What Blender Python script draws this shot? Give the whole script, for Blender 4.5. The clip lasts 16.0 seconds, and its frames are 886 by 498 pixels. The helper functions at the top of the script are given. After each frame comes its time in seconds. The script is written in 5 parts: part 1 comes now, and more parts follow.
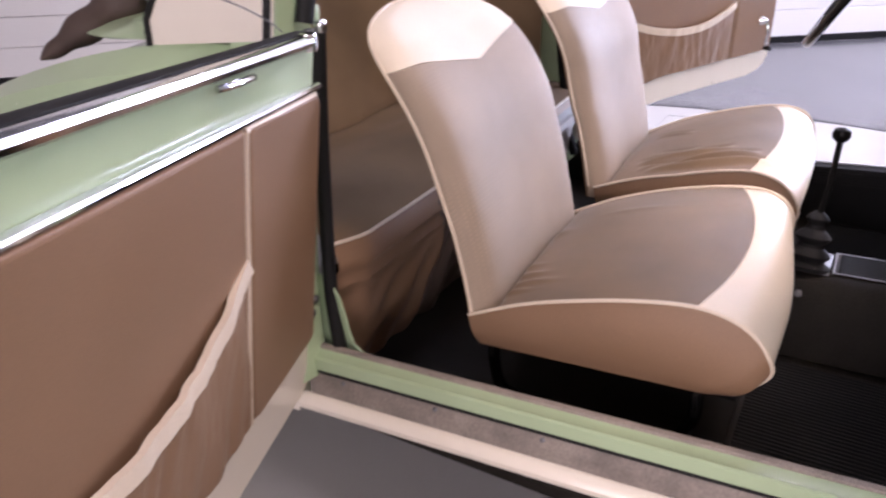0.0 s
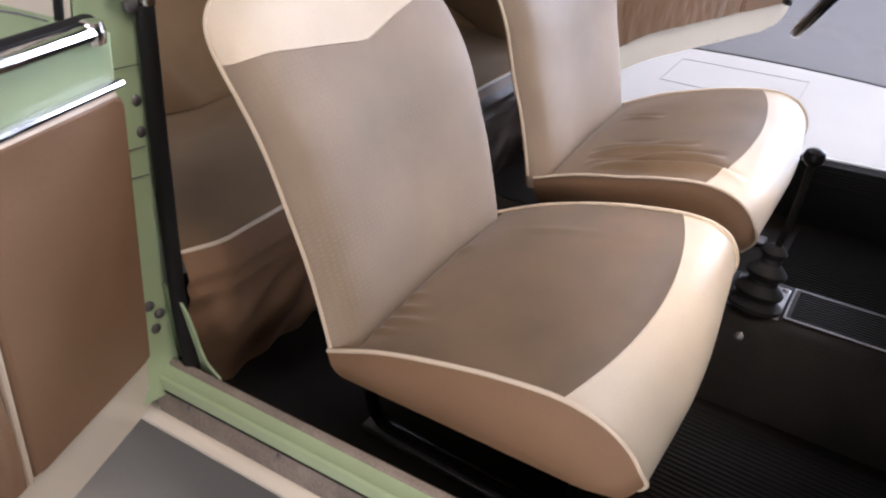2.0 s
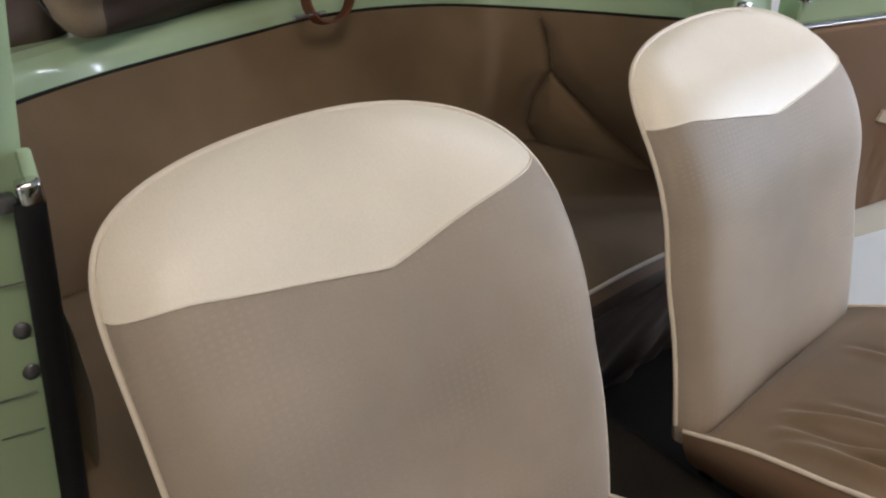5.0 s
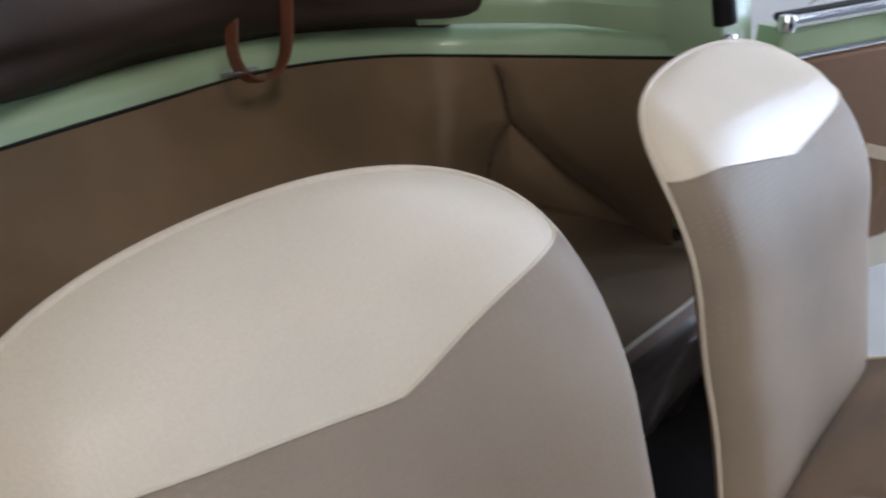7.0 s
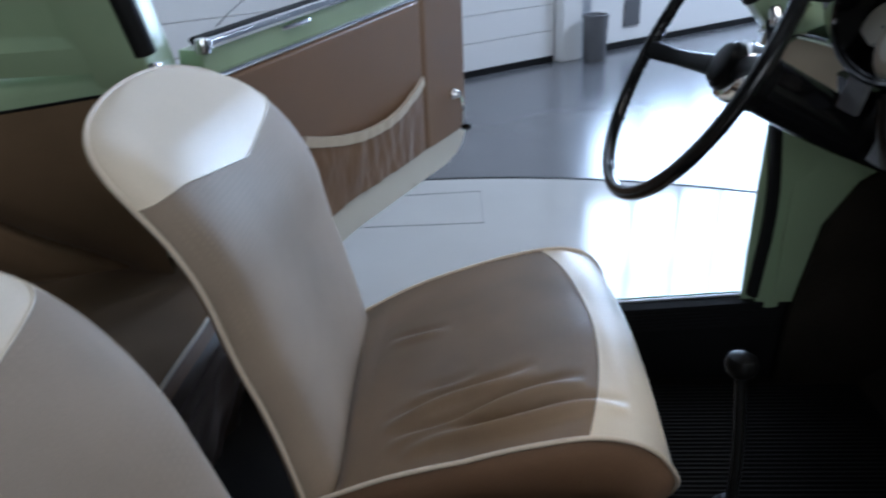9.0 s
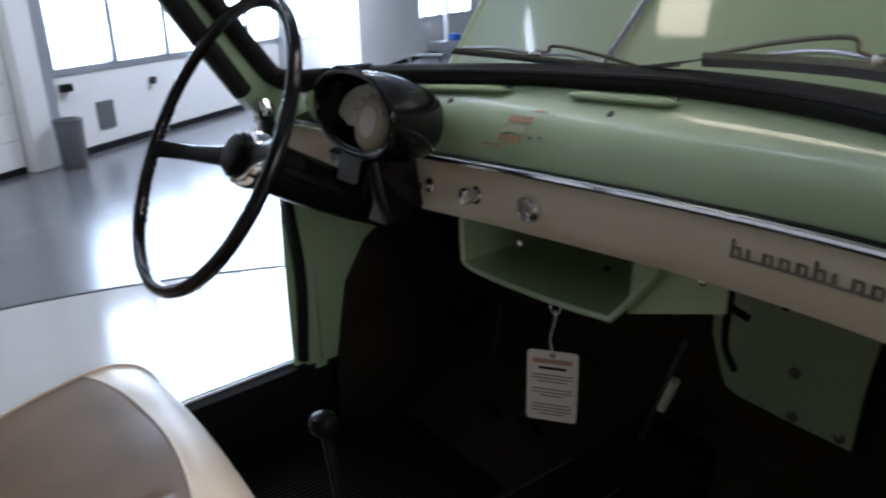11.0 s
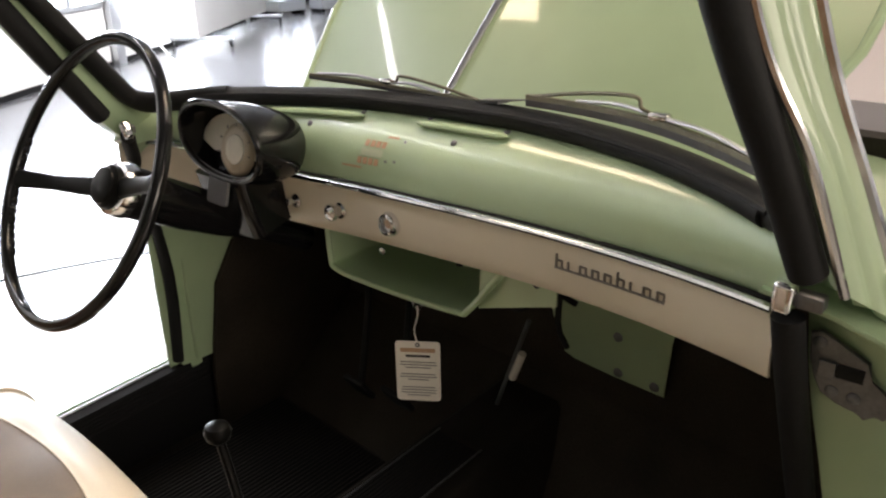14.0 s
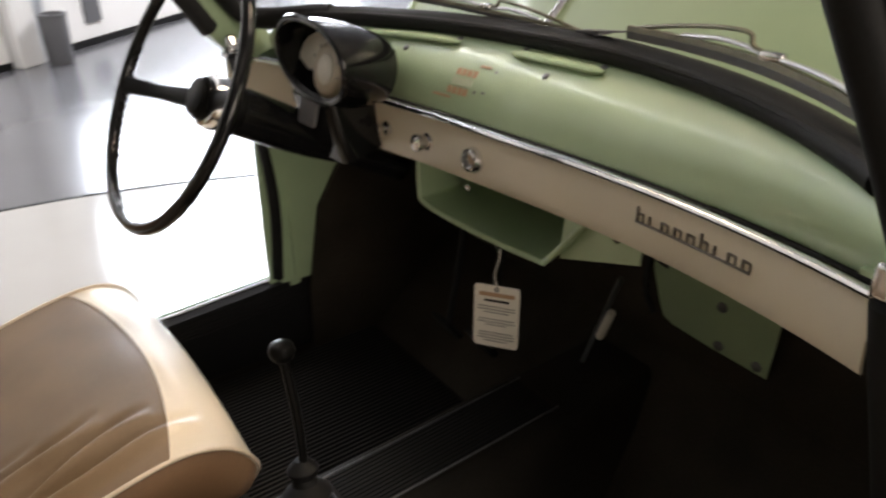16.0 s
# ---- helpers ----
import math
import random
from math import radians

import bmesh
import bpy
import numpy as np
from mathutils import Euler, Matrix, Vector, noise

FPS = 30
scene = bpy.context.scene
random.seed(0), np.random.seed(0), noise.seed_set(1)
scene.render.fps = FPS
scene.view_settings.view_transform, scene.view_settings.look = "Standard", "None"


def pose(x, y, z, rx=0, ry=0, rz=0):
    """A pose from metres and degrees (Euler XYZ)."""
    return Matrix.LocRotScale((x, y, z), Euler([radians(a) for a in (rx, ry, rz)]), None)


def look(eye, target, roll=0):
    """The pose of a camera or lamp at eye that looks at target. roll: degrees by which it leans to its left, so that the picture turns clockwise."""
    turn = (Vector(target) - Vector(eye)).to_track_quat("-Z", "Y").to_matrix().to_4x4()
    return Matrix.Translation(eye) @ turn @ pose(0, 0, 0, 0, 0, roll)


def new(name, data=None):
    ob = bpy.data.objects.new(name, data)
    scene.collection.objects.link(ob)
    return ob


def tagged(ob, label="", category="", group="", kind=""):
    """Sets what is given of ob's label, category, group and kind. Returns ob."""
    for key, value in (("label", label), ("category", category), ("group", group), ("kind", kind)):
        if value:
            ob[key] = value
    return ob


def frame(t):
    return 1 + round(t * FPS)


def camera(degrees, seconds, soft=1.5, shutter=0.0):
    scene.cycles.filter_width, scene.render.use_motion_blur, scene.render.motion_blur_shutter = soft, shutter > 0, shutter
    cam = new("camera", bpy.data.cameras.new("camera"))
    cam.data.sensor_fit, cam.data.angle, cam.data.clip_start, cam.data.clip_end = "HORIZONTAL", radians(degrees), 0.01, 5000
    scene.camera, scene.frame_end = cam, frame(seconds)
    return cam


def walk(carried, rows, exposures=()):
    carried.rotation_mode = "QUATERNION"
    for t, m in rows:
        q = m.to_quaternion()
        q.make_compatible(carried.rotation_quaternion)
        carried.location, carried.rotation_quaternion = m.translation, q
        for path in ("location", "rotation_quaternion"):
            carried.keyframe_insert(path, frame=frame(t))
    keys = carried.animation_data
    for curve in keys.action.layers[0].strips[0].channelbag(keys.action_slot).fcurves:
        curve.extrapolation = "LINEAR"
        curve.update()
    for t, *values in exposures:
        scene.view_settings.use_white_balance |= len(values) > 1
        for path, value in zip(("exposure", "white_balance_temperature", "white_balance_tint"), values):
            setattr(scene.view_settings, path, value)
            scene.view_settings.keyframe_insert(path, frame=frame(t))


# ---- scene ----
cam = camera(62.1, 16.0, soft=2.2, shutter=0.4)

PATH = [
    (0, (0.943, -1.497, 1.169), (0.041, 0.043, 0.266), -1.6),
    (0.5, (0.937, -1.397, 1.186), (0.151, 0.203, 0.279), -1.2),
    (1, (0.954, -1.29, 1.211), (0.152, 0.266, 0.244), -0.1),
    (1.5, (0.983, -1.205, 1.216), (0.129, 0.252, 0.145), 0.5),
    (2, (1.011, -1.132, 1.234), (0.112, 0.251, 0.103), 1.5),
    (2.5, (1.005, -1.08, 1.26), (0.106, 0.339, 0.174), 0.8),
    (3, (0.943, -0.979, 1.271), (0.024, 0.455, 0.223), 1.7),
    (3.5, (0.875, -0.865, 1.282), (-0.124, 0.518, 0.238), -0.2),
    (4, (0.845, -0.748, 1.259), (-0.304, 0.523, 0.229), 1.1),
    (4.5, (0.823, -0.667, 1.249), (-0.456, 0.463, 0.206), 1.2),
    (4.7, (0.815, -0.648, 1.241), (-0.509, 0.436, 0.206), 0.5),
    (6.8, (0.619, -0.569, 1.175), (-0.689, 0.644, 0.266), -0.6),
    (7, (0.618, -0.564, 1.17), (-0.631, 0.722, 0.271), -0.8),
    (7.2, (0.622, -0.565, 1.168), (-0.549, 0.783, 0.266), -0.9),
    (7.5, (0.629, -0.567, 1.167), (-0.412, 0.873, 0.257), -1.2),
    (8, (0.633, -0.595, 1.159), (-0.106, 1.026, 0.253), -1.5),
    (8.5, (0.645, -0.606, 1.167), (0.187, 1.122, 0.271), -1.5),
    (9, (0.65, -0.592, 1.167), (0.539, 1.213, 0.313), -2.7),
    (9.5, (0.683, -0.582, 1.17), (0.809, 1.255, 0.389), -2.6),
    (10, (0.67, -0.583, 1.155), (1.116, 1.229, 0.436), -3.8),
    (10.2, (0.652, -0.583, 1.158), (1.244, 1.192, 0.451), -3.3),
    (12.3, (0.595, -0.609, 1.201), (2.045, 0.558, 0.467), -0.0),
    (12.5, (0.587, -0.611, 1.211), (2.024, 0.547, 0.44), 0.2),
    (13, (0.567, -0.634, 1.247), (1.967, 0.52, 0.406), 0.5),
    (13.5, (0.556, -0.651, 1.276), (1.924, 0.556, 0.455), -1.3),
    (14, (0.554, -0.647, 1.278), (1.91, 0.593, 0.489), -1.0),
    (14.5, (0.549, -0.63, 1.272), (1.861, 0.67, 0.506), -0.2),
    (15, (0.547, -0.629, 1.263), (1.872, 0.659, 0.497), -0.1),
    (15.5, (0.564, -0.637, 1.247), (1.877, 0.62, 0.412), 0.1),
    (16, (0.64, -0.664, 1.251), (1.677, 0.774, 0.327), -0.2),
]
EXPOSURES = [
    (0.0, 0.52, 5850, 33), (1.0, 0.42, 5700, 27), (2.0, 0.36, 5850, 22), (2.5, 0.33, 5850, 17), (3.5, 0.05, 5850, 13), (4.5, -0.12, 5850, 12), (7.0, -0.38, 5420, 13),
    (8.0, -0.42, 5200, 11), (9.0, -0.82, 5000, 9), (10.0, -1.08, 5100, 10), (12.5, 0.14, 6300, 15), (13.0, 0.28, 6550, 14), (14.0, 0.2, 6550, 14), (15.0, 0.0, 6550, 14), (16.0, 0.0, 6550, 14),
]
walk(cam, [(t, look(eye, target, roll)) for t, eye, target, roll in PATH], EXPOSURES)

# ---- light ----
world = bpy.data.worlds.new("sky")
scene.world = world
world.use_nodes = True
wn = world.node_tree
sky = wn.nodes.new("ShaderNodeTexSky")
sky.sky_type, sky.sun_disc, sky.sun_elevation, sky.sun_rotation = "NISHITA", False, radians(35), radians(60)
wn.links.new(sky.outputs[0], wn.nodes["Background"].inputs[0])
wn.nodes["Background"].inputs[1].default_value = 0.1

WALL_O, WALL_U, WALL_N = Vector((0.3, 4.55, 0)), Vector((0.798, 0.603, 0)), Vector((0.603, -0.798, 0))


def on_wall(a, z, out=0.0):
    """A place on the garage wall: metres along it, height, metres out into the room."""
    return WALL_O + WALL_U * a + WALL_N * out + Vector((0, 0, z))


def area_lamp(name, eye, target, sx, sy, power, color):
    data = bpy.data.lights.new(name, "AREA")
    data.shape, data.size, data.size_y, data.energy, data.color = "RECTANGLE", sx, sy, power, color
    ob = new(name, data)
    ob.matrix_world = look(eye, target)
    return ob


DAY, WARM = (0.82, 0.91, 1.0), (1.0, 0.9, 0.78)
# daylight through the window bands of the garage doors
area_lamp("side_light", on_wall(3.3, 1.55, -0.02), on_wall(3.3, 1.55, 1), 3.2, 1.6, 330, DAY)
area_lamp("side_light", on_wall(7.6, 1.55, -0.02), on_wall(7.6, 1.55, 1), 3.4, 1.6, 350, DAY)
# warm fill from an unseen source, added to brighten the car's near side
area_lamp("side_light", (1.8, -6.88, 1.9), (1.8, 0, 1.9), 5.0, 2.4, 205, (1.0, 0.9, 0.76))
area_lamp("overhead_light", (2.6, -1.2, 3.55), (2.6, -1.2, 0), 1.6, 0.25, 12, WARM)
area_lamp("overhead_light", (-0.6, -1.6, 3.55), (-0.6, -1.6, 0), 1.6, 0.25, 6, WARM)
area_lamp("overhead_light", (1.45, 1.75, 3.55), (1.45, 1.75, 0), 0.3, 0.3, 7, (1.0, 0.82, 0.55))
area_lamp("overhead_light", (2.4, -0.5, 3.55), (2.4, -0.5, 0), 1.8, 0.7, 46, (1.0, 0.81, 0.57))
# two unseen fills without fixtures, aimed to brighten the garage wall
area_lamp("overhead_light", on_wall(4.2, 3.5, 2.0), on_wall(4.2, 0.4, 0), 2.4, 0.3, 260, (0.95, 0.97, 1.0))
area_lamp("overhead_light", on_wall(-0.8, 3.5, 1.7), on_wall(-0.8, 0.7, 0), 2.4, 0.3, 105, (0.97, 0.98, 1.0))

# ---- materials ----


def material(name, color, rough=0.5, metal=0.0, grain=0.0, scale=200.0, bump=0.0, stain=0.0, stain_scale=3.0, coat=0.0, spec=0.5, sheen=0.0):
    m = bpy.data.materials.new(name)
    m.use_nodes = True
    nt = m.node_tree
    b = nt.nodes["Principled BSDF"]
    b.inputs["Base Color"].default_value = (*color, 1)
    b.inputs["Roughness"].default_value = rough
    b.inputs["Metallic"].default_value = metal
    b.inputs["Coat Weight"].default_value = coat
    b.inputs["Coat Roughness"].default_value = 0.05
    b.inputs["Specular IOR Level"].default_value = spec
    b.inputs["Sheen Weight"].default_value = sheen
    geo = nt.nodes.new("ShaderNodeTexCoord")
    last = None

    def mixed(fac, amount, low, high, before):
        ramp = nt.nodes.new("ShaderNodeMapRange")
        ramp.inputs["From Min"].default_value, ramp.inputs["From Max"].default_value = low, high
        ramp.inputs["To Min"].default_value, ramp.inputs["To Max"].default_value = 1 - amount, 1 + amount * 0.5
        nt.links.new(fac, ramp.inputs["Value"])
        mul = nt.nodes.new("ShaderNodeVectorMath")
        mul.operation = "MULTIPLY"
        if before is None:
            mul.inputs[0].default_value = color
        else:
            nt.links.new(before, mul.inputs[0])
        nt.links.new(ramp.outputs[0], mul.inputs[1])
        return mul.outputs[0]

    if stain:
        n1 = nt.nodes.new("ShaderNodeTexNoise")
        n1.inputs["Scale"].default_value, n1.inputs["Detail"].default_value = stain_scale, 6
        nt.links.new(geo.outputs["Object"], n1.inputs["Vector"])
        last = mixed(n1.outputs[0], stain, 0.3, 0.7, last)
        rr = nt.nodes.new("ShaderNodeMapRange")
        rr.inputs["To Min"].default_value, rr.inputs["To Max"].default_value = max(rough - 0.08, 0.02), min(rough + 0.1, 1)
        nt.links.new(n1.outputs[0], rr.inputs["Value"])
        nt.links.new(rr.outputs[0], b.inputs["Roughness"])
    if grain or bump:
        n2 = nt.nodes.new("ShaderNodeTexNoise")
        n2.inputs["Scale"].default_value, n2.inputs["Detail"].default_value = scale, 3
        nt.links.new(geo.outputs["Object"], n2.inputs["Vector"])
        if grain:
            last = mixed(n2.outputs[0], grain, 0.3, 0.7, last)
        if bump:
            bm_ = nt.nodes.new("ShaderNodeBump")
            bm_.inputs["Strength"].default_value, bm_.inputs["Distance"].default_value = bump, 0.002
            nt.links.new(n2.outputs[0], bm_.inputs["Height"])
            nt.links.new(bm_.outputs[0], b.inputs["Normal"])
    if last is not None:
        nt.links.new(last, b.inputs["Base Color"])
    return m


def weave(name, color, second, rough=0.85, pitch=900.0, dots=0.0, spec=0.2, stain=0.2):
    """Woven upholstery: fine crossing threads, broad wear and rows of small light stitches."""
    m = material(name, color, rough, grain=0.1, scale=pitch, bump=0.12, stain=stain, stain_scale=5, spec=spec, sheen=0.12)
    nt = m.node_tree
    b = nt.nodes["Principled BSDF"]
    co = nt.nodes.new("ShaderNodeTexCoord")
    before = b.inputs["Base Color"].links[0].from_socket
    # flat pattern: across by y, along by z - x, so that it runs on from back to cushion
    sep, dif, com = nt.nodes.new("ShaderNodeSeparateXYZ"), nt.nodes.new("ShaderNodeMath"), nt.nodes.new("ShaderNodeCombineXYZ")
    dif.operation = "SUBTRACT"
    nt.links.new(co.outputs["Object"], sep.inputs[0])
    nt.links.new(sep.outputs[2], dif.inputs[0])
    nt.links.new(sep.outputs[0], dif.inputs[1])
    nt.links.new(sep.outputs[1], com.inputs[0])
    nt.links.new(dif.outputs[0], com.inputs[1])
    vor = nt.nodes.new("ShaderNodeTexVoronoi")
    vor.voronoi_dimensions = "2D"
    vor.inputs["Scale"].default_value, vor.inputs["Randomness"].default_value = 105, 0.12
    nt.links.new(com.outputs[0], vor.inputs["Vector"])
    lim = nt.nodes.new("ShaderNodeMapRange")
    lim.inputs["From Min"].default_value, lim.inputs["From Max"].default_value = 0.2, 0.32
    lim.inputs["To Min"].default_value, lim.inputs["To Max"].default_value = dots, 0.0
    nt.links.new(vor.outputs["Distance"], lim.inputs["Value"])
    # the stitches are worn away in patches
    patch, worn = nt.nodes.new("ShaderNodeTexNoise"), nt.nodes.new("ShaderNodeMapRange")
    patch.inputs["Scale"].default_value, patch.inputs["Detail"].default_value = 7, 3
    nt.links.new(co.outputs["Object"], patch.inputs["Vector"])
    worn.inputs["From Min"].default_value, worn.inputs["From Max"].default_value = 0.42, 0.66
    nt.links.new(patch.outputs[0], worn.inputs["Value"])
    keep = nt.nodes.new("ShaderNodeMath")
    keep.operation = "MULTIPLY"
    nt.links.new(lim.outputs[0], keep.inputs[0])
    nt.links.new(worn.outputs[0], keep.inputs[1])
    mix = nt.nodes.new("ShaderNodeMix")
    mix.data_type = "RGBA"
    nt.links.new(keep.outputs[0], mix.inputs[0])
    nt.links.new(before, mix.inputs[6])
    mix.inputs[7].default_value = (*second, 1)
    nt.links.new(mix.outputs[2], b.inputs["Base Color"])
    return m


def glass(name, tint=(1, 1, 1), rough=0.0):
    m = material(name, tint, rough, spec=0.5)
    m.node_tree.nodes["Principled BSDF"].inputs["Transmission Weight"].default_value = 1.0
    m.node_tree.nodes["Principled BSDF"].inputs["IOR"].default_value = 1.02
    return m


def glowing(name, color, power):
    m = material(name, color)
    b = m.node_tree.nodes["Principled BSDF"]
    b.inputs["Emission Color"].default_value, b.inputs["Emission Strength"].default_value = (*color, 1), power
    return m


GREEN = material("pale_green_paint", (0.39, 0.51, 0.315), 0.36, coat=0.5, grain=0.05, scale=4.0, stain=0.04, stain_scale=14)
CREAM_PAINT = material("cream_paint", (0.76, 0.71, 0.61), 0.3, coat=0.4, stain=0.05, stain_scale=6)
PANEL = material("ivory_dash_panel", (0.64, 0.58, 0.46), 0.35, coat=0.2, stain=0.05, stain_scale=8)
CREAM = material("cream_vinyl", (0.72, 0.637, 0.508), 0.36, grain=0.05, scale=500, bump=0.06, stain=0.05, stain_scale=9, spec=0.5)
PIPING = material("cream_piping", (0.66, 0.57, 0.45), 0.5, grain=0.05, scale=300)
FABRIC = weave("taupe_seat_fabric", (0.31, 0.246, 0.184), (0.6, 0.47, 0.33), rough=0.6, dots=0.11, spec=0.36)
# FABRIC darkened to put shade on the cushion tops, with stronger wear stains
SHADED_WORN_FABRIC = weave("shaded_worn_fabric", (0.168, 0.112, 0.061), (0.3, 0.23, 0.16), rough=0.48, dots=0.03, spec=0.45, stain=0.34)
BENCH_F = weave("brown_bench_fabric", (0.19, 0.127, 0.072), (0.22, 0.17, 0.12), dots=0.03)
SKIRT = material("dark_grey_vinyl", (0.1, 0.072, 0.056), 0.3, grain=0.1, scale=300, bump=0.1, stain=0.3, stain_scale=12)
BROWN = material("brown_vinyl", (0.237, 0.142, 0.08), 0.5, grain=0.07, scale=450, bump=0.08, stain=0.08, stain_scale=7)
BLACK = material("black_gloss", (0.007, 0.007, 0.0075), 0.12, coat=0.0, grain=0.05, scale=80, spec=0.35)
RUBBER = material("black_rubber", (0.0105, 0.0105, 0.011), 0.62, grain=0.15, scale=300, bump=0.1, stain=0.2, stain_scale=9, spec=0.2)
MAT = material("black_floor_mat", (0.021, 0.018, 0.0145), 0.6, grain=0.25, scale=350, bump=0.15, stain=0.4, stain_scale=6, spec=0.16)
PAN = material("black_floor_lining", (0.02, 0.0175, 0.0145), 0.65, grain=0.25, scale=350, bump=0.15, stain=0.4, stain_scale=6, spec=0.12)
LINER = material("brown_black_lining", (0.036, 0.0295, 0.0225), 0.65, grain=0.25, scale=300, bump=0.12, stain=0.4, stain_scale=7, spec=0.15)
CHROME = material("chrome", (0.75, 0.75, 0.76), 0.12, metal=1.0, stain=0.06, stain_scale=40)
STEEL = material("dull_steel", (0.2, 0.2, 0.21), 0.4, metal=0.8, grain=0.15, scale=250, stain=0.2, stain_scale=30)
CANVAS = material("dark_brown_canvas", (0.062, 0.041, 0.032), 0.7, grain=0.2, scale=500, bump=0.15, stain=0.25, stain_scale=5)
TAN = material("tan_canvas_lining", (0.2, 0.15, 0.1), 0.85, grain=0.15, scale=500, bump=0.1, stain=0.15)
LEATHER = material("red_brown_leather", (0.14, 0.045, 0.02), 0.5, grain=0.1, scale=300, stain=0.2, stain_scale=30)
FLOOR_M = material("grey_epoxy_floor", (0.112, 0.112, 0.118), 0.2, grain=0.12, scale=250, stain=0.14, stain_scale=0.9, spec=0.6)
DISC_M = material("white_turntable_paint", (0.415, 0.4, 0.375), 0.11, grain=0.03, scale=300, stain=0.06, stain_scale=1.6, spec=0.32)
WALL_M = material("white_wall_paint", (0.76, 0.75, 0.73), 0.6, grain=0.03, scale=150, stain=0.05, stain_scale=0.7)
WARM_WALL = material("warm_plaster", (0.62, 0.5, 0.42), 0.8, grain=0.05, scale=120, stain=0.08, stain_scale=0.7)
GREY_M = material("grey_plastic", (0.12, 0.12, 0.125), 0.5, grain=0.08, scale=200, stain=0.1)
OLIVE = material("tarnished_metal", (0.2, 0.185, 0.13), 0.42, metal=0.6, grain=0.2, scale=300, stain=0.2, stain_scale=40)
ALU = material("aluminium", (0.6, 0.61, 0.62), 0.35, metal=0.9, grain=0.05, scale=100)
PAPER = material("white_card", (0.78, 0.75, 0.68), 0.6, grain=0.03, scale=200)
RED = material("red_print", (0.49, 0.3, 0.18), 0.6, grain=0.25, scale=600)
FADED = material("faded_print", (0.47, 0.53, 0.37), 0.5, grain=0.1, scale=300)
SCRIPT = material("dark_chrome_script", (0.17, 0.155, 0.14), 0.35, metal=0.6, stain=0.2, stain_scale=60)
DIAL = material("ivory_dial", (0.68, 0.65, 0.57), 0.4, grain=0.05, scale=200)
TAN_DIAL = material("tan_dial", (0.46, 0.39, 0.29), 0.3, grain=0.1, scale=60)
CEIL_M = material("grey_ceiling", (0.22, 0.22, 0.225), 0.8, grain=0.06, scale=60, stain=0.1, stain_scale=0.6)
TAUPE = material("taupe_weathered_strip", (0.25, 0.215, 0.185), 0.6, grain=0.2, scale=200, bump=0.15, stain=0.35, stain_scale=16)
CARPET = material("taupe_edge_strip", (0.3, 0.26, 0.225), 0.7, grain=0.3, scale=400, bump=0.3, stain=0.3, stain_scale=14)
KNOB = material("black_knob", (0.0055, 0.0055, 0.0055), 0.3, grain=0.1, scale=90, spec=0.07)
BLUE = material("blue_plastic", (0.03, 0.12, 0.4), 0.4, grain=0.05, scale=50)
GLASS = glass("clear_glass")
# weak glow for the added pane in the back wall
FILL_PANE = glowing("fill_glow", (1.0, 0.88, 0.7), 0.8)
PANE = glowing("bright_window", (0.86, 0.93, 1.0), 7.0)

# ---- building blocks ----


def part(name, bm, mat, parent=None, label="", smooth=True, sharp=35, plane=True):
    """One mesh object out of a bmesh, under a thing or a part."""
    bmesh.ops.recalc_face_normals(bm, faces=bm.faces)
    mesh = bpy.data.meshes.new(name)
    if smooth:
        for f_ in bm.faces:
            round_ = [g.calc_area() for e in f_.edges for g in e.link_faces if g is not f_]
            f_.smooth = not plane or not round_ or f_.calc_area() < 6 * sum(round_) / len(round_)  # broad bevelled faces stay plane
        lim = radians(sharp)
        for e in bm.edges:
            if len(e.link_faces) == 2 and e.calc_face_angle(0) > lim:
                e.smooth = False
    bm.to_mesh(mesh)
    bm.free()
    for m in mat if isinstance(mat, (list, tuple)) else [mat]:
        mesh.materials.append(m)
    ob = new(name, mesh)
    if parent is not None:
        ob.parent = parent
    return tagged(ob, label)


def thing(name, label, category, group="", kind=""):
    ob = new(name)
    ob.empty_display_size = 0.05
    return tagged(ob, label, category, group, kind)


def box(x0, x1, y0, y1, z0, z1, bevel=0.0, seg=2, bm=None):
    bm2 = bmesh.new()
    bmesh.ops.create_cube(bm2, size=1)
    for v in bm2.verts:
        v.co = Vector((x0 + (v.co.x + 0.5) * (x1 - x0), y0 + (v.co.y + 0.5) * (y1 - y0), z0 + (v.co.z + 0.5) * (z1 - z0)))
    if bevel:
        bmesh.ops.bevel(bm2, geom=list(bm2.edges), offset=bevel, segments=seg, affect="EDGES", profile=0.5)
    return merged(bm, bm2)


def merged(bm, extra):
    if bm is None:
        return extra
    tmp = bpy.data.meshes.new("tmp")
    extra.to_mesh(tmp)
    extra.free()
    bm.from_mesh(tmp)
    bpy.data.meshes.remove(tmp)
    return bm


def moved(bm, m):
    bmesh.ops.transform(bm, matrix=m, verts=bm.verts)
    return bm


def smooth_line(points, n=8):
    """Catmull-Rom through the points, n steps a piece."""
    p = [Vector(q) for q in points]
    p = [2 * p[0] - p[1]] + p + [2 * p[-1] - p[-2]]
    out = []
    for i in range(1, len(p) - 2):
        a, b, c, d = p[i - 1 : i + 3]
        for k in range(n):
            t = k / n
            out.append(0.5 * (2 * b + (c - a) * t + (2 * a - 5 * b + 4 * c - d) * t * t + (3 * b - a - 3 * c + d) * t ** 3))
    return out + [p[-2]]


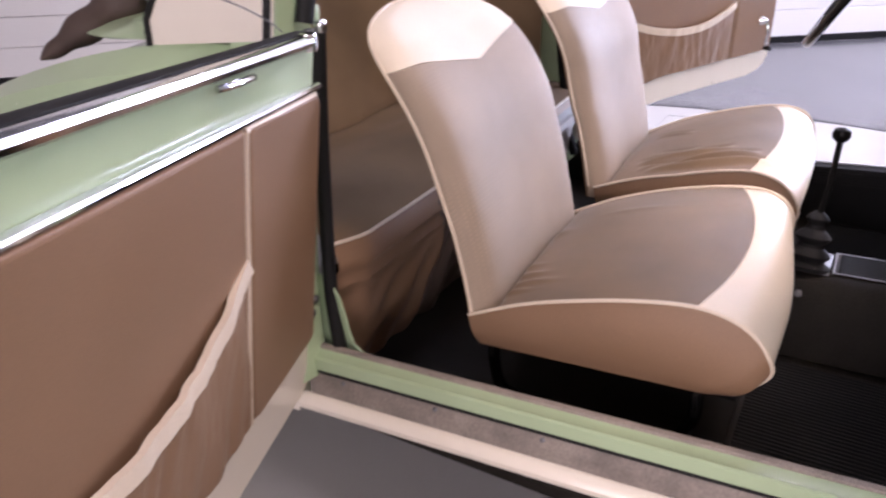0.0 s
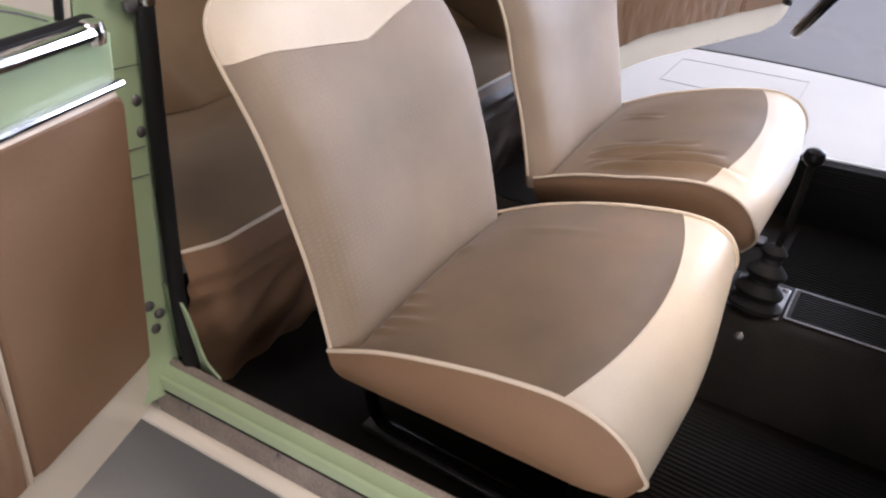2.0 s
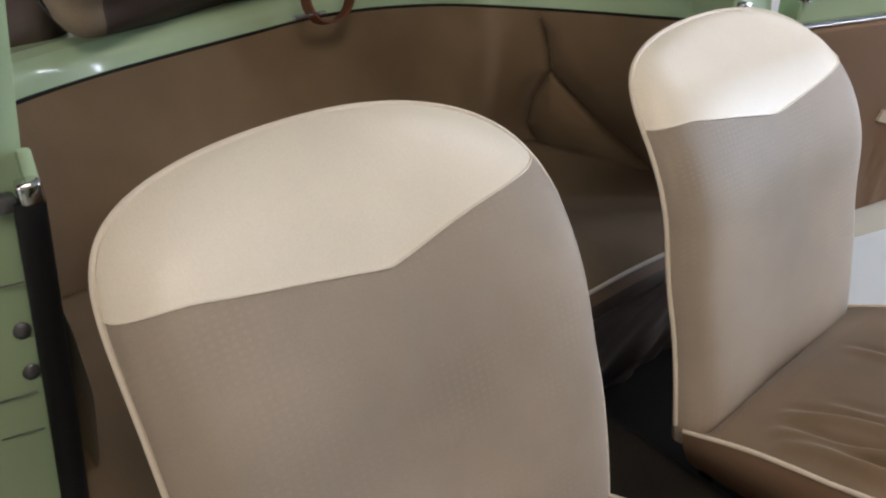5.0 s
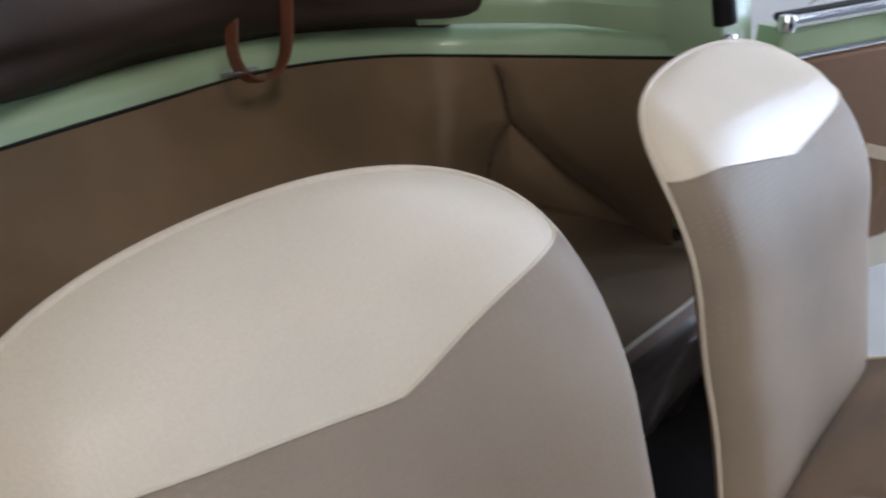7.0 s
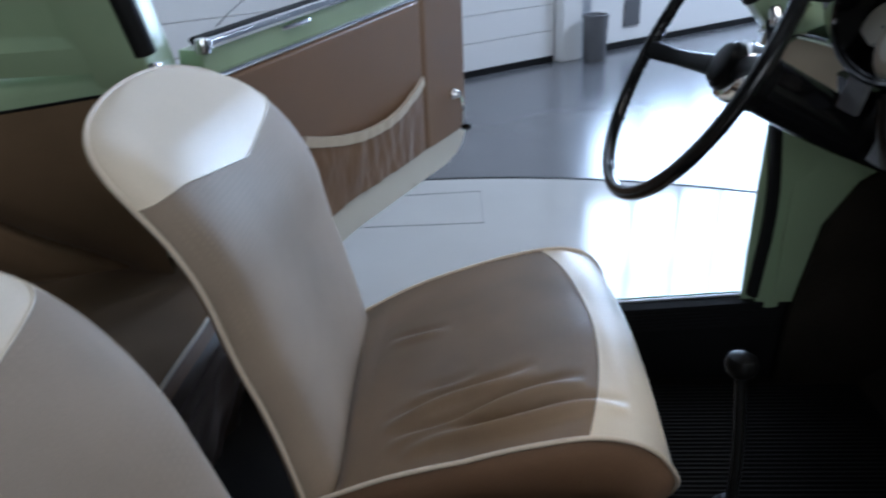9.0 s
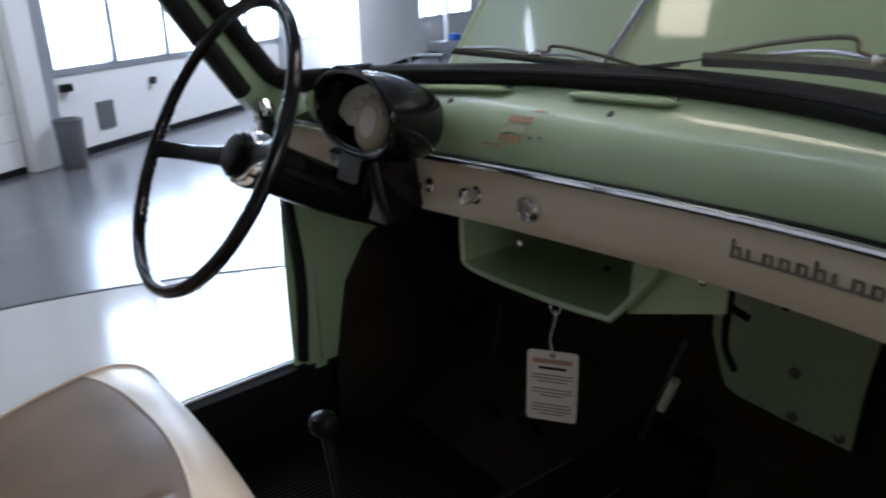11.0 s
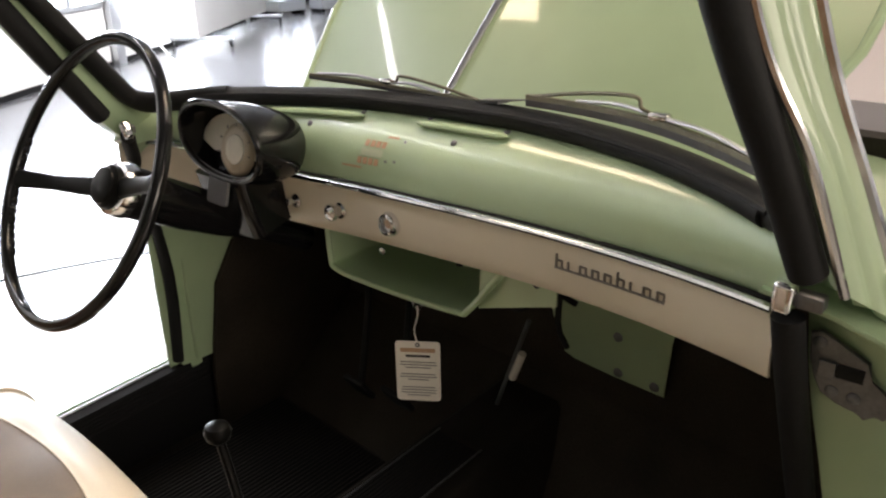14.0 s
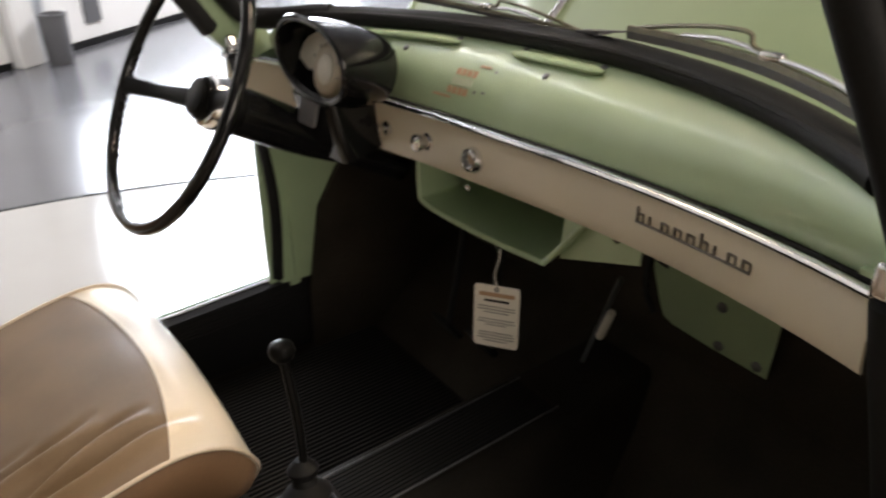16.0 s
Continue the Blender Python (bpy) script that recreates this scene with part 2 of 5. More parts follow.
def sweep(points, shape, up=(0, 0, 1), closed=False, caps=True, scale=None, bm=None):
    """A section (list of (side, up) pairs) carried along a line of points."""
    bm2 = bmesh.new()
    pts = [Vector(p) for p in points]
    n, rings = len(pts), []
    up = Vector(up)
    for i, p in enumerate(pts):
        a = pts[(i - 1) % n] if closed or i else p
        b = pts[(i + 1) % n] if closed or i < n - 1 else p
        along = (b - a).normalized()
        side = along.cross(up)
        side = side.normalized() if side.length > 1e-5 else Vector((1, 0, 0))
        top = side.cross(along)
        k = scale(i / max(n - 1, 1)) if scale else 1.0
        rings.append([bm2.verts.new(p + side * s * k + top * h * k) for s, h in shape])
    m = len(shape)
    for i in range(n if closed else n - 1):
        r, q = rings[i], rings[(i + 1) % n]
        for j in range(m):
            bm2.faces.new((r[j], r[(j + 1) % m], q[(j + 1) % m], q[j]))
    if caps and not closed:
        bm2.faces.new(rings[0])
        bm2.faces.new(rings[-1])
    return merged(bm, bm2)


def ring(r, n=10, r2=None):
    return [(r * math.cos(2 * math.pi * i / n), (r2 or r) * math.sin(2 * math.pi * i / n)) for i in range(n)]


def tube(points, r, n=10, closed=False, up=(0, 0, 1), bm=None, scale=None):
    return sweep(points, ring(r, n), up, closed, True, scale, bm)


def lathe(profile, n=24, bm=None):
    """Radius and height pairs turned about z."""
    bm2 = bmesh.new()
    rows = []
    for r, z in profile:
        rows.append([bm2.verts.new((r * math.cos(2 * math.pi * i / n), r * math.sin(2 * math.pi * i / n), z)) for i in range(n)] if r > 1e-6 else [bm2.verts.new((0, 0, z))])
    for a, b in zip(rows, rows[1:]):
        for i in range(n):
            j = (i + 1) % n
            if len(a) == 1 and len(b) == 1:
                continue
            if len(a) == 1:
                bm2.faces.new((a[0], b[i], b[j]))
            elif len(b) == 1:
                bm2.faces.new((a[i], a[j], b[0]))
            else:
                bm2.faces.new((a[i], a[j], b[j], b[i]))
    return merged(bm, bm2)


def along(a, b):
    """The pose that carries z onto the way from a to b, standing at a."""
    a, b = Vector(a), Vector(b)
    return Matrix.Translation(a) @ (b - a).to_track_quat("Z", "Y").to_matrix().to_4x4()


def surface(fn, nu, nv, bm=None, mat=None, wrap=False):
    """A sheet of nu x nv cells through fn(u, v), with u and v from 0 to 1; mat(u, v) picks a cell's material."""
    bm2 = bmesh.new()
    g = [[bm2.verts.new(fn(i / nu, j / nv)) for j in range(nv + 1)] for i in range(nu + 1)]
    for i in range(nu):
        for j in range(nv):
            f_ = bm2.faces.new((g[i][j], g[i + 1][j], g[i + 1][j + 1], g[i][j + 1]))
            if mat:
                f_.material_index = mat((i + 0.5) / nu, (j + 0.5) / nv)
    return merged(bm, bm2)


def thick(bm, d):
    """Gives an open sheet a thickness of d."""
    bmesh.ops.recalc_face_normals(bm, faces=bm.faces)
    bmesh.ops.solidify(bm, geom=list(bm.faces), thickness=d)
    return bm


def slab(outline, d, m=Matrix(), bevel=0.0, bm=None, seg=2):
    """A flat outline of (x, y) pairs given the depth d along z, then posed by m."""
    bm2 = bmesh.new()
    lo = [bm2.verts.new((x, y, 0)) for x, y in outline]
    hi = [bm2.verts.new((x, y, d)) for x, y in outline]
    bm2.faces.new(lo[::-1])
    top = bm2.faces.new(hi)
    n = len(lo)
    for i in range(n):
        bm2.faces.new((lo[i], lo[(i + 1) % n], hi[(i + 1) % n], hi[i]))
    if bevel:
        bmesh.ops.bevel(bm2, geom=list(top.edges), offset=bevel, segments=seg, affect="EDGES", profile=0.5)
    moved(bm2, m)
    return merged(bm, bm2)


def rounded(x0, x1, y0, y1, r, n=5):
    out = []
    for cx, cy, a0 in ((x1 - r, y1 - r, 0), (x0 + r, y1 - r, 90), (x0 + r, y0 + r, 180), (x1 - r, y0 + r, 270)):
        for k in range(n + 1):
            a = radians(a0 + 90 * k / n)
            out.append((cx + r * math.cos(a), cy + r * math.sin(a)))
    return out


def step(x):
    x = min(max(x, 0), 1)
    return x * x * (3 - 2 * x)


def screw(place, towards, r=0.006, parent=None, mat=None, name="screw"):
    bm = lathe([(0, r * 0.55), (r * 0.6, r * 0.5), (r, r * 0.2), (r * 1.05, 0), (0, 0)], 10)
    moved(bm, along(place, Vector(place) + Vector(towards)))
    return part(name, bm, mat or STEEL, parent)

# ---- the garage ----
CARP = 0.055  # the car stands a little nose up: metres a metre


def rise(x):
    return CARP * (x - 0.2)


bm = surface(lambda u, v: Vector((-60 + 120 * u, -60 + 120 * v, 0)), 12, 12)
tagged(part("floor", bm, FLOOR_M), "dark grey glossy epoxy garage floor", "floor", kind="structure")

table = thing("turntable", "white glossy round car turntable set into the floor", "turntable")
bm = lathe([(0, 0.005), (2.99, 0.005), (3.0, 0.003), (3.0, -0.02), (0, -0.02)], 128)
moved(bm, Matrix.Translation((0.55, -0.38, 0)))
part("deck", bm, DISC_M, table)
bm = lathe([(3.004, -0.01), (3.004, 0.0055), (3.02, 0.0055), (3.02, -0.01)], 128)
moved(bm, Matrix.Translation((0.55, -0.38, 0)))
part("edge_gap", bm, RUBBER, table, "black rubber joint round the rim")
bm = tube([(0.075, 2.075, 0.0052), (0.65, 2.1, 0.0052), (0.64, 2.45, 0.0052), (0.07, 2.4, 0.0052)], 0.0015, 6, closed=True)
part("hatch_joint", bm, GREY_M, table, "thin joint of a rectangular hatch")


def wall_box(a0, a1, z0, z1, w0, w1, bevel=0.0, bm=None):
    """A box on the garage wall: along, up, out into the room."""
    b2 = box(a0, a1, w0, w1, z0, z1, bevel)
    m = Matrix(((WALL_U.x, WALL_N.x, 0, WALL_O.x), (WALL_U.y, WALL_N.y, 0, WALL_O.y), (0, 0, 1, 0), (0, 0, 0, 1)))
    return merged(bm, moved(b2, m))


CEIL = 3.6
bm = wall_box(-14, -8.25, 0, CEIL, -0.2, -0.02)
wall_box(-8.25, 1.18, 2.9, CEIL, -0.2, -0.02, bm=bm)
wall_box(-8.25, 1.18, 0, 2.9, -0.2, -0.06, bm=bm)
wall_box(1.18, 1.5, 0, CEIL, -0.2, -0.02, bm=bm)
wall_box(1.5, 4.95, 2.45, CEIL, -0.2, -0.02, bm=bm)
wall_box(4.95, 5.15, 0, CEIL, -0.2, -0.02, bm=bm)
wall_box(5.15, 9.3, 2.45, CEIL, -0.2, -0.02, bm=bm)
wall_box(9.3, 9.48, 0, CEIL, -0.2, -0.02, bm=bm)
wall_box(9.48, 13.5, 2.45, CEIL, -0.2, -0.02, bm=bm)
wall_box(13.5, 16, 0, CEIL, -0.2, -0.02, bm=bm)
wall = tagged(part("wall_north", bm, WALL_M), "white painted garage wall with sectional doors", "wall", kind="structure")
bm = wall_box(1.18, 1.38, 0, CEIL, -0.02, 0.07, 0.006)
part("column", bm, WALL_M, wall)
bm = wall_box(1.4, 1.5, 0, 2.6, -0.02, 0.04, 0.004)
part("door_frame", bm, ALU, wall, "grey aluminium door frame")
bm = wall_box(4.92, 5.1, 0, 2.6, -0.02, 0.05, 0.004)
part("door_frame", bm, ALU, wall, "grey aluminium door frame")


def sectional(name, a0, a1, top, step, label):
    d = thing(name, label, "garage door", kind="structure")
    z = 0.045
    while z < top:
        b2 = wall_box(a0, a1, z + 0.002, min(z + step, top) - 0.002, -0.055, -0.012, 0.003)
        part("panel", b2, WALL_M, d)
        z += step
    b2 = wall_box(a0, a1, 0, 0.045, -0.06, -0.005, 0.004)
    part("bottom_seal", b2, RUBBER, d, "black rubber bottom seal")
    return d


sectional("garage_door_1", -8.25, 1.16, 2.9, 0.192, "white closed sectional garage door with fine ribs")


def glazed(name, a0, a1, sill):
    d = thing(name, "white garage door with a bright window band above", "garage door", kind="structure")
    part("panel", wall_box(a0, a1, 0.05, sill, -0.06, -0.015, 0.01), WALL_M, d)
    part("bottom_seal", wall_box(a0, a1, 0, 0.05, -0.06, -0.01, 0.004), RUBBER, d, "black rubber bottom seal")
    part("sill_rail", wall_box(a0, a1, sill, sill + 0.05, -0.06, 0.0, 0.006), ALU, d)
    n = 5
    for k in range(n + 1):
        a = a0 + (a1 - a0) * k / n
        part("mullion", wall_box(a - 0.035, a + 0.035, sill + 0.05, 2.45, -0.06, 0.02, 0.006), ALU, d)
    part("transom", wall_box(a0, a1, 1.5, 1.56, -0.06, 0.02, 0.006), ALU, d)
    part("pane", wall_box(a0, a1, sill + 0.05, 2.45, -0.075, -0.07), PANE, d, "bright frosted window pane")
    return d


gd = glazed("garage_door_2", 1.52, 4.9, 0.62)
bm = wall_box(1.93, 2.11, 0.17, 0.38, -0.015, 0.0, 0.003)
part("vent_grille", bm, GREY_M, gd, "small dark square vent grille")
bm = wall_box(1.58, 1.68, 0.5, 0.56, -0.01, 0.04, 0.008)
part("latch", bm, BLACK, gd, "black door latch")
glazed("garage_door_3", 5.17, 9.25, 0.62)
# unseen, added so that the far floor mirrors a bright band
glazed("added_glazed_door", 9.5, 13.45, 0.62)


def plain_wall(name, x0, x1, y0, y1, z0, z1, mat, label, cat="wall"):
    return tagged(part(name, box(x0, x1, y0, y1, z0, z1), mat), label, cat, kind="structure")


plain_wall("wall_south", -11.5, 14, -7.2, -7.0, 0, CEIL, WALL_M, "white painted garage back wall")
plain_wall("wall_west", -11.5, -11.3, -7, 2, 0, CEIL, WALL_M, "white painted garage side wall")
plain_wall("wall_east", 13.2, 13.4, -7, 16, 0, CEIL, WALL_M, "white painted garage end wall")
plain_wall("partition_wall", 7.1, 7.25, -7, 2.6, 0, CEIL, WARM_WALL, "warm beige plastered partition wall")
plain_wall("ceiling", -12, 14, -7.3, 17, CEIL, CEIL + 0.1, CEIL_M, "grey garage ceiling", "ceiling")

# unseen, added to back the warm fill lamp on the south side
win = thing("added_window", "added white-framed window in the back wall, behind the fill lamp", "window", kind="structure")
part("pane", box(-0.7, 4.3, -6.996, -6.98, 0.7, 3.1), FILL_PANE, win, "glowing pane added behind the fill lamp")
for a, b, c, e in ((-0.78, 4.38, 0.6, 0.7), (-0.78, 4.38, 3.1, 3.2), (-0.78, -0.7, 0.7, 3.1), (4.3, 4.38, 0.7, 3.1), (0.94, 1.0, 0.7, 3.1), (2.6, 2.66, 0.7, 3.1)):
    part("added_frame", box(a, b, -6.998, -6.94, c, e, 0.006), WALL_M, win)


def ceiling_lamp(x, y, sx, sy):
    t = thing("ceiling_lamp", "flat white ceiling lamp under the grey ceiling", "ceiling lamp", "ceiling lamps")
    part("housing", box(x - sx / 2 - 0.04, x + sx / 2 + 0.04, y - sy / 2 - 0.04, y + sy / 2 + 0.04, 3.57, 3.6, 0.005), WALL_M, t)


for x, y, sx, sy in ((2.6, -1.2, 1.6, 0.25), (-0.6, -1.6, 1.6, 0.25), (1.45, 1.75, 0.3, 0.3), (2.4, -0.5, 1.8, 0.7)):
    ceiling_lamp(x, y, sx, sy)

bm = lathe([(0, 0), (0.075, 0), (0.085, 0.02), (0.095, 0.33), (0.1, 0.335), (0.1, 0.35), (0.085, 0.35), (0.075, 0.04), (0, 0.03)], 24)
moved(bm, Matrix.Translation((1.53, 5.22, 0)))
tb = tagged(part("trash_bin", bm, GREY_M), "small dark grey plastic waste bin by the column", "bin")


def rolling_board(a, b, z0, z1):
    t = thing("rolling_board", "white rolling partition board on castors", "partition board")
    a, b = Vector(a), Vector(b)
    d = (b - a).normalized()
    s = Vector((d.y, -d.x, 0))
    length = (b - a).length
    m = Matrix(((d.x, s.x, 0, a.x), (d.y, s.y, 0, a.y), (0, 0, 1, 0), (0, 0, 0, 1)))
    part("panel", moved(box(0, length, -0.015, 0.015, z0, z1, 0.004), m), WALL_M, t)
    for k in (0.15, length - 0.15):
        foot = part("foot", moved(box(k - 0.03, k + 0.03, -0.4, 0.4, 0.1, 0.14, 0.006), m), ALU, t)
        part("upright", moved(box(k - 0.02, k + 0.02, -0.035, -0.016, 0.1, z1, 0.004), m), ALU, t)
        for q in (-0.37, 0.37):
            w = lathe([(0, -0.012), (0.04, -0.012), (0.045, 0), (0.04, 0.012), (0, 0.012)], 14)
            moved(w, m @ Matrix.Translation((k, q, 0.047)) @ Matrix.Rotation(radians(90), 4, "X"))
            part("castor", w, RUBBER, foot, "black castor wheel")
            part("castor_fork", moved(box(k - 0.012, k + 0.012, q - 0.02, q + 0.02, 0.05, 0.1, 0.003), m), STEEL, foot)
    return t


wb = box(-0.03, 0.03, -0.02, 0.02, -0.03, 0.03, 0.01)
part("handle", moved(wb, Matrix.Translation(on_wall(2.62, 0.47, 0.01))), BLACK, gd, "black door handle")


def equipment_stand(x, y, label):
    t = thing("equipment_stand", label, "equipment stand", "equipment stands")
    part("base", box(x - 0.3, x + 0.3, y - 0.18, y + 0.18, 0.06, 0.24, 0.01), ALU, t, "flat grey base cabinet")
    part("post", box(x - 0.03, x + 0.03, y - 0.03, y + 0.03, 0.24, 1.2, 0.005), WALL_M, t, "white upright post")
    part("console", box(x + 0.08, x + 0.26, y - 0.1, y + 0.1, 0.24, 0.36, 0.01), BLUE, t, "blue console box")
    for dx in (-0.25, 0.25):
        part("foot", box(x + dx - 0.04, x + dx + 0.04, y - 0.15, y + 0.15, 0.0, 0.06, 0.005), RUBBER, t)


equipment_stand(8.85, 10.6, "grey workshop stand with white post and blue console")
equipment_stand(9.65, 10.4, "grey workshop stand with white post and blue console")
rolling_board((5.45, 7.85, 0), (7.75, 9.85, 0), 0.14, 1.9)

# ---- the car's body ----
body = thing("vintage_car", "pale green two-tone vintage car with cream lower sides", "car")


def strip(points, shape, name, mat, label="", n=6, parent=None, up=(0, 0, 1)):
    return part(name, sweep(smooth_line(points, n), shape, up), mat, parent or body, label)


# floor pan, tunnel and footwell
bm = box(-0.15, 1.62, -0.63, 0.66, 0.24, 0.28)
part("floor_pan", bm, PAN, body, "black rubber-covered floor")
bm = sweep([(x, 0.05, 0.284 + 0.03 * (x - 0.95)) for x in (0.1, 0.7, 1.2, 1.62)], [(-0.14, 0), (-0.108, 0.085), (-0.086, 0.124), (-0.074, 0.143), (-0.06, 0.15), (0.06, 0.15), (0.074, 0.143), (0.086, 0.124), (0.108, 0.085), (0.14, 0)])
part("centre_tunnel", bm, PAN, body, "black carpeted centre tunnel")
bm = sweep([(1.36, 0.68, 0.28), (1.36, -0.64, 0.28)], [(0, 0), (-0.24, 0.2), (-0.28, 0.74), (-0.32, 0.74), (-0.32, -0.02), (0, -0.02)][::-1])
part("firewall", bm, LINER, body, "black lined firewall and toe board", plane=False)

# sills
for side, y0 in ((-1, -0.632), (1, 0.672)):
    def at(x, dy, z):
        return (x, y0 + side * dy, z + rise(x))

    xs = (0.16, 0.5, 0.9, 1.42)
    if side > 0:
        part("sill_cover", sweep([at(x, 0, 0.385) for x in xs], [(0.02, -0.19), (0.02, 0.014), (-0.006, 0.018), (-0.012, 0.006), (-0.012, -0.19)]), RUBBER, body, "black rubber sill cover")
        for q in range(5):
            part("sill_rib", sweep([at(x, -0.0215, 0.385 - 0.008 * q) for x in xs], ring(0.0022, 6)), RUBBER, body)
        part("sill_edge", sweep([at(x, 0.006, 0.404) for x in xs], ring(0.0035, 6)), ALU, body, "thin aluminium sill edge")
        part("sill", sweep([at(x, 0.012, 0.385) for x in xs], [(0, 0.004), (-0.026, -0.003), (-0.031, 0.006), (-0.038, 0.005), (-0.041, -0.022), (-0.041, -0.1), (0, -0.1)]), GREEN, body)
        part("rocker", sweep([at(x, 0.077, 0.354) for x in (-0.05, *xs)], [(0, 0.0), (-0.02, -0.001), (-0.03, -0.008), (-0.03, -0.03), (-0.01, -0.07), (0.08, -0.1), (0.08, -0.02)]), CREAM_PAINT, body, "cream painted rocker panel")
    else:
        # the near sill runs in towards the nose and rises with the car
        edge = [(x, -0.625 + 0.045 * (x - 0.5), 0.425 + 0.034 * (x - 0.5)) for x in (0.17, 0.3, 0.5, 0.7, 0.9, 1.15, 1.42)]
        part("sill_cover", sweep(edge, [(-0.006, -0.16), (-0.006, -0.004), (-0.002, 0.0), (0.007, -0.001), (0.0095, -0.006), (0.0095, -0.16)]), CARPET, body, "grey worn carpet edge strip")
        part("sill", sweep(edge, [(0.0095, -0.005), (0.0265, -0.010), (0.0300, -0.009), (0.0335, -0.012), (0.0345, -0.034), (0.031, -0.037), (0.0095, -0.1)]), GREEN, body)
        part("sill_gap", sweep(edge, [(0.024, -0.030), (0.0325, -0.036), (0.0335, -0.042), (0.024, -0.044)]), RUBBER, body, "dark gap under the sill lip")
        part("sill_seal", sweep(edge, [(0.022, -0.043), (0.0325, -0.042), (0.0375, -0.060), (0.0385, -0.064), (0.0385, -0.09), (0.022, -0.095)]), TAUPE, body, "taupe weathered channel strip")
        for k, x in enumerate((0.245, 0.43, 0.62, 0.98)):
            screw((x, -0.625 + 0.045 * (x - 0.5) - 0.0345, 0.425 + 0.034 * (x - 0.5) - 0.05), (0, -1, 0.35), 0.0045, body, STEEL, "sill_screw")
        low_edge = [(-0.05, -0.652, 0.406)] + edge
        part("rocker", sweep(low_edge, [(0.03, -0.086), (0.041, -0.087), (0.050, -0.093), (0.055, -0.104), (0.052, -0.117), (0.035, -0.126), (-0.04, -0.13), (-0.04, -0.09)]), CREAM_PAINT, body, "cream painted rocker panel")
    prof = [(1.21, 0.27), (1.215, 0.43), (1.25, 0.62), (1.30, 0.70), (1.36, 0.74), (1.66, 0.8), (1.66, 0.27)]
    ky = y0 - side * 0.045
    part("kick_panel", slab(prof, 0.012, Matrix(((1, 0, 0, 0), (0, 0, 1, ky - 0.006), (0, 1, 0, 0), (0, 0, 0, 1)))), LINER, body, "black footwell side lining")
    part("side_panel", box(1.19, 1.66, *sorted((y0 - side * 0.035, y0 - side * 0.02)), 0.27 if side < 0 else 0.46, 0.98, 0.003), GREEN, body)

# ---- front seats ----
SEAT_H = [(0.434, 0.497), (0.539, 0.547), (0.654, 0.585), (0.74, 0.606), (0.804, 0.614), (0.855, 0.605), (0.889, 0.583), (0.910, 0.55), (0.911, 0.52), (0.89, 0.485)]
SEAT_LINE = smooth_line([(x, 0, z) for x, z in SEAT_H], 12)


def seat_line(s):
    k = s * (len(SEAT_LINE) - 1)
    i = min(int(k), len(SEAT_LINE) - 2)
    return SEAT_LINE[i].lerp(SEAT_LINE[i + 1], k - i)


TOP = 0.981  # height of the backrests


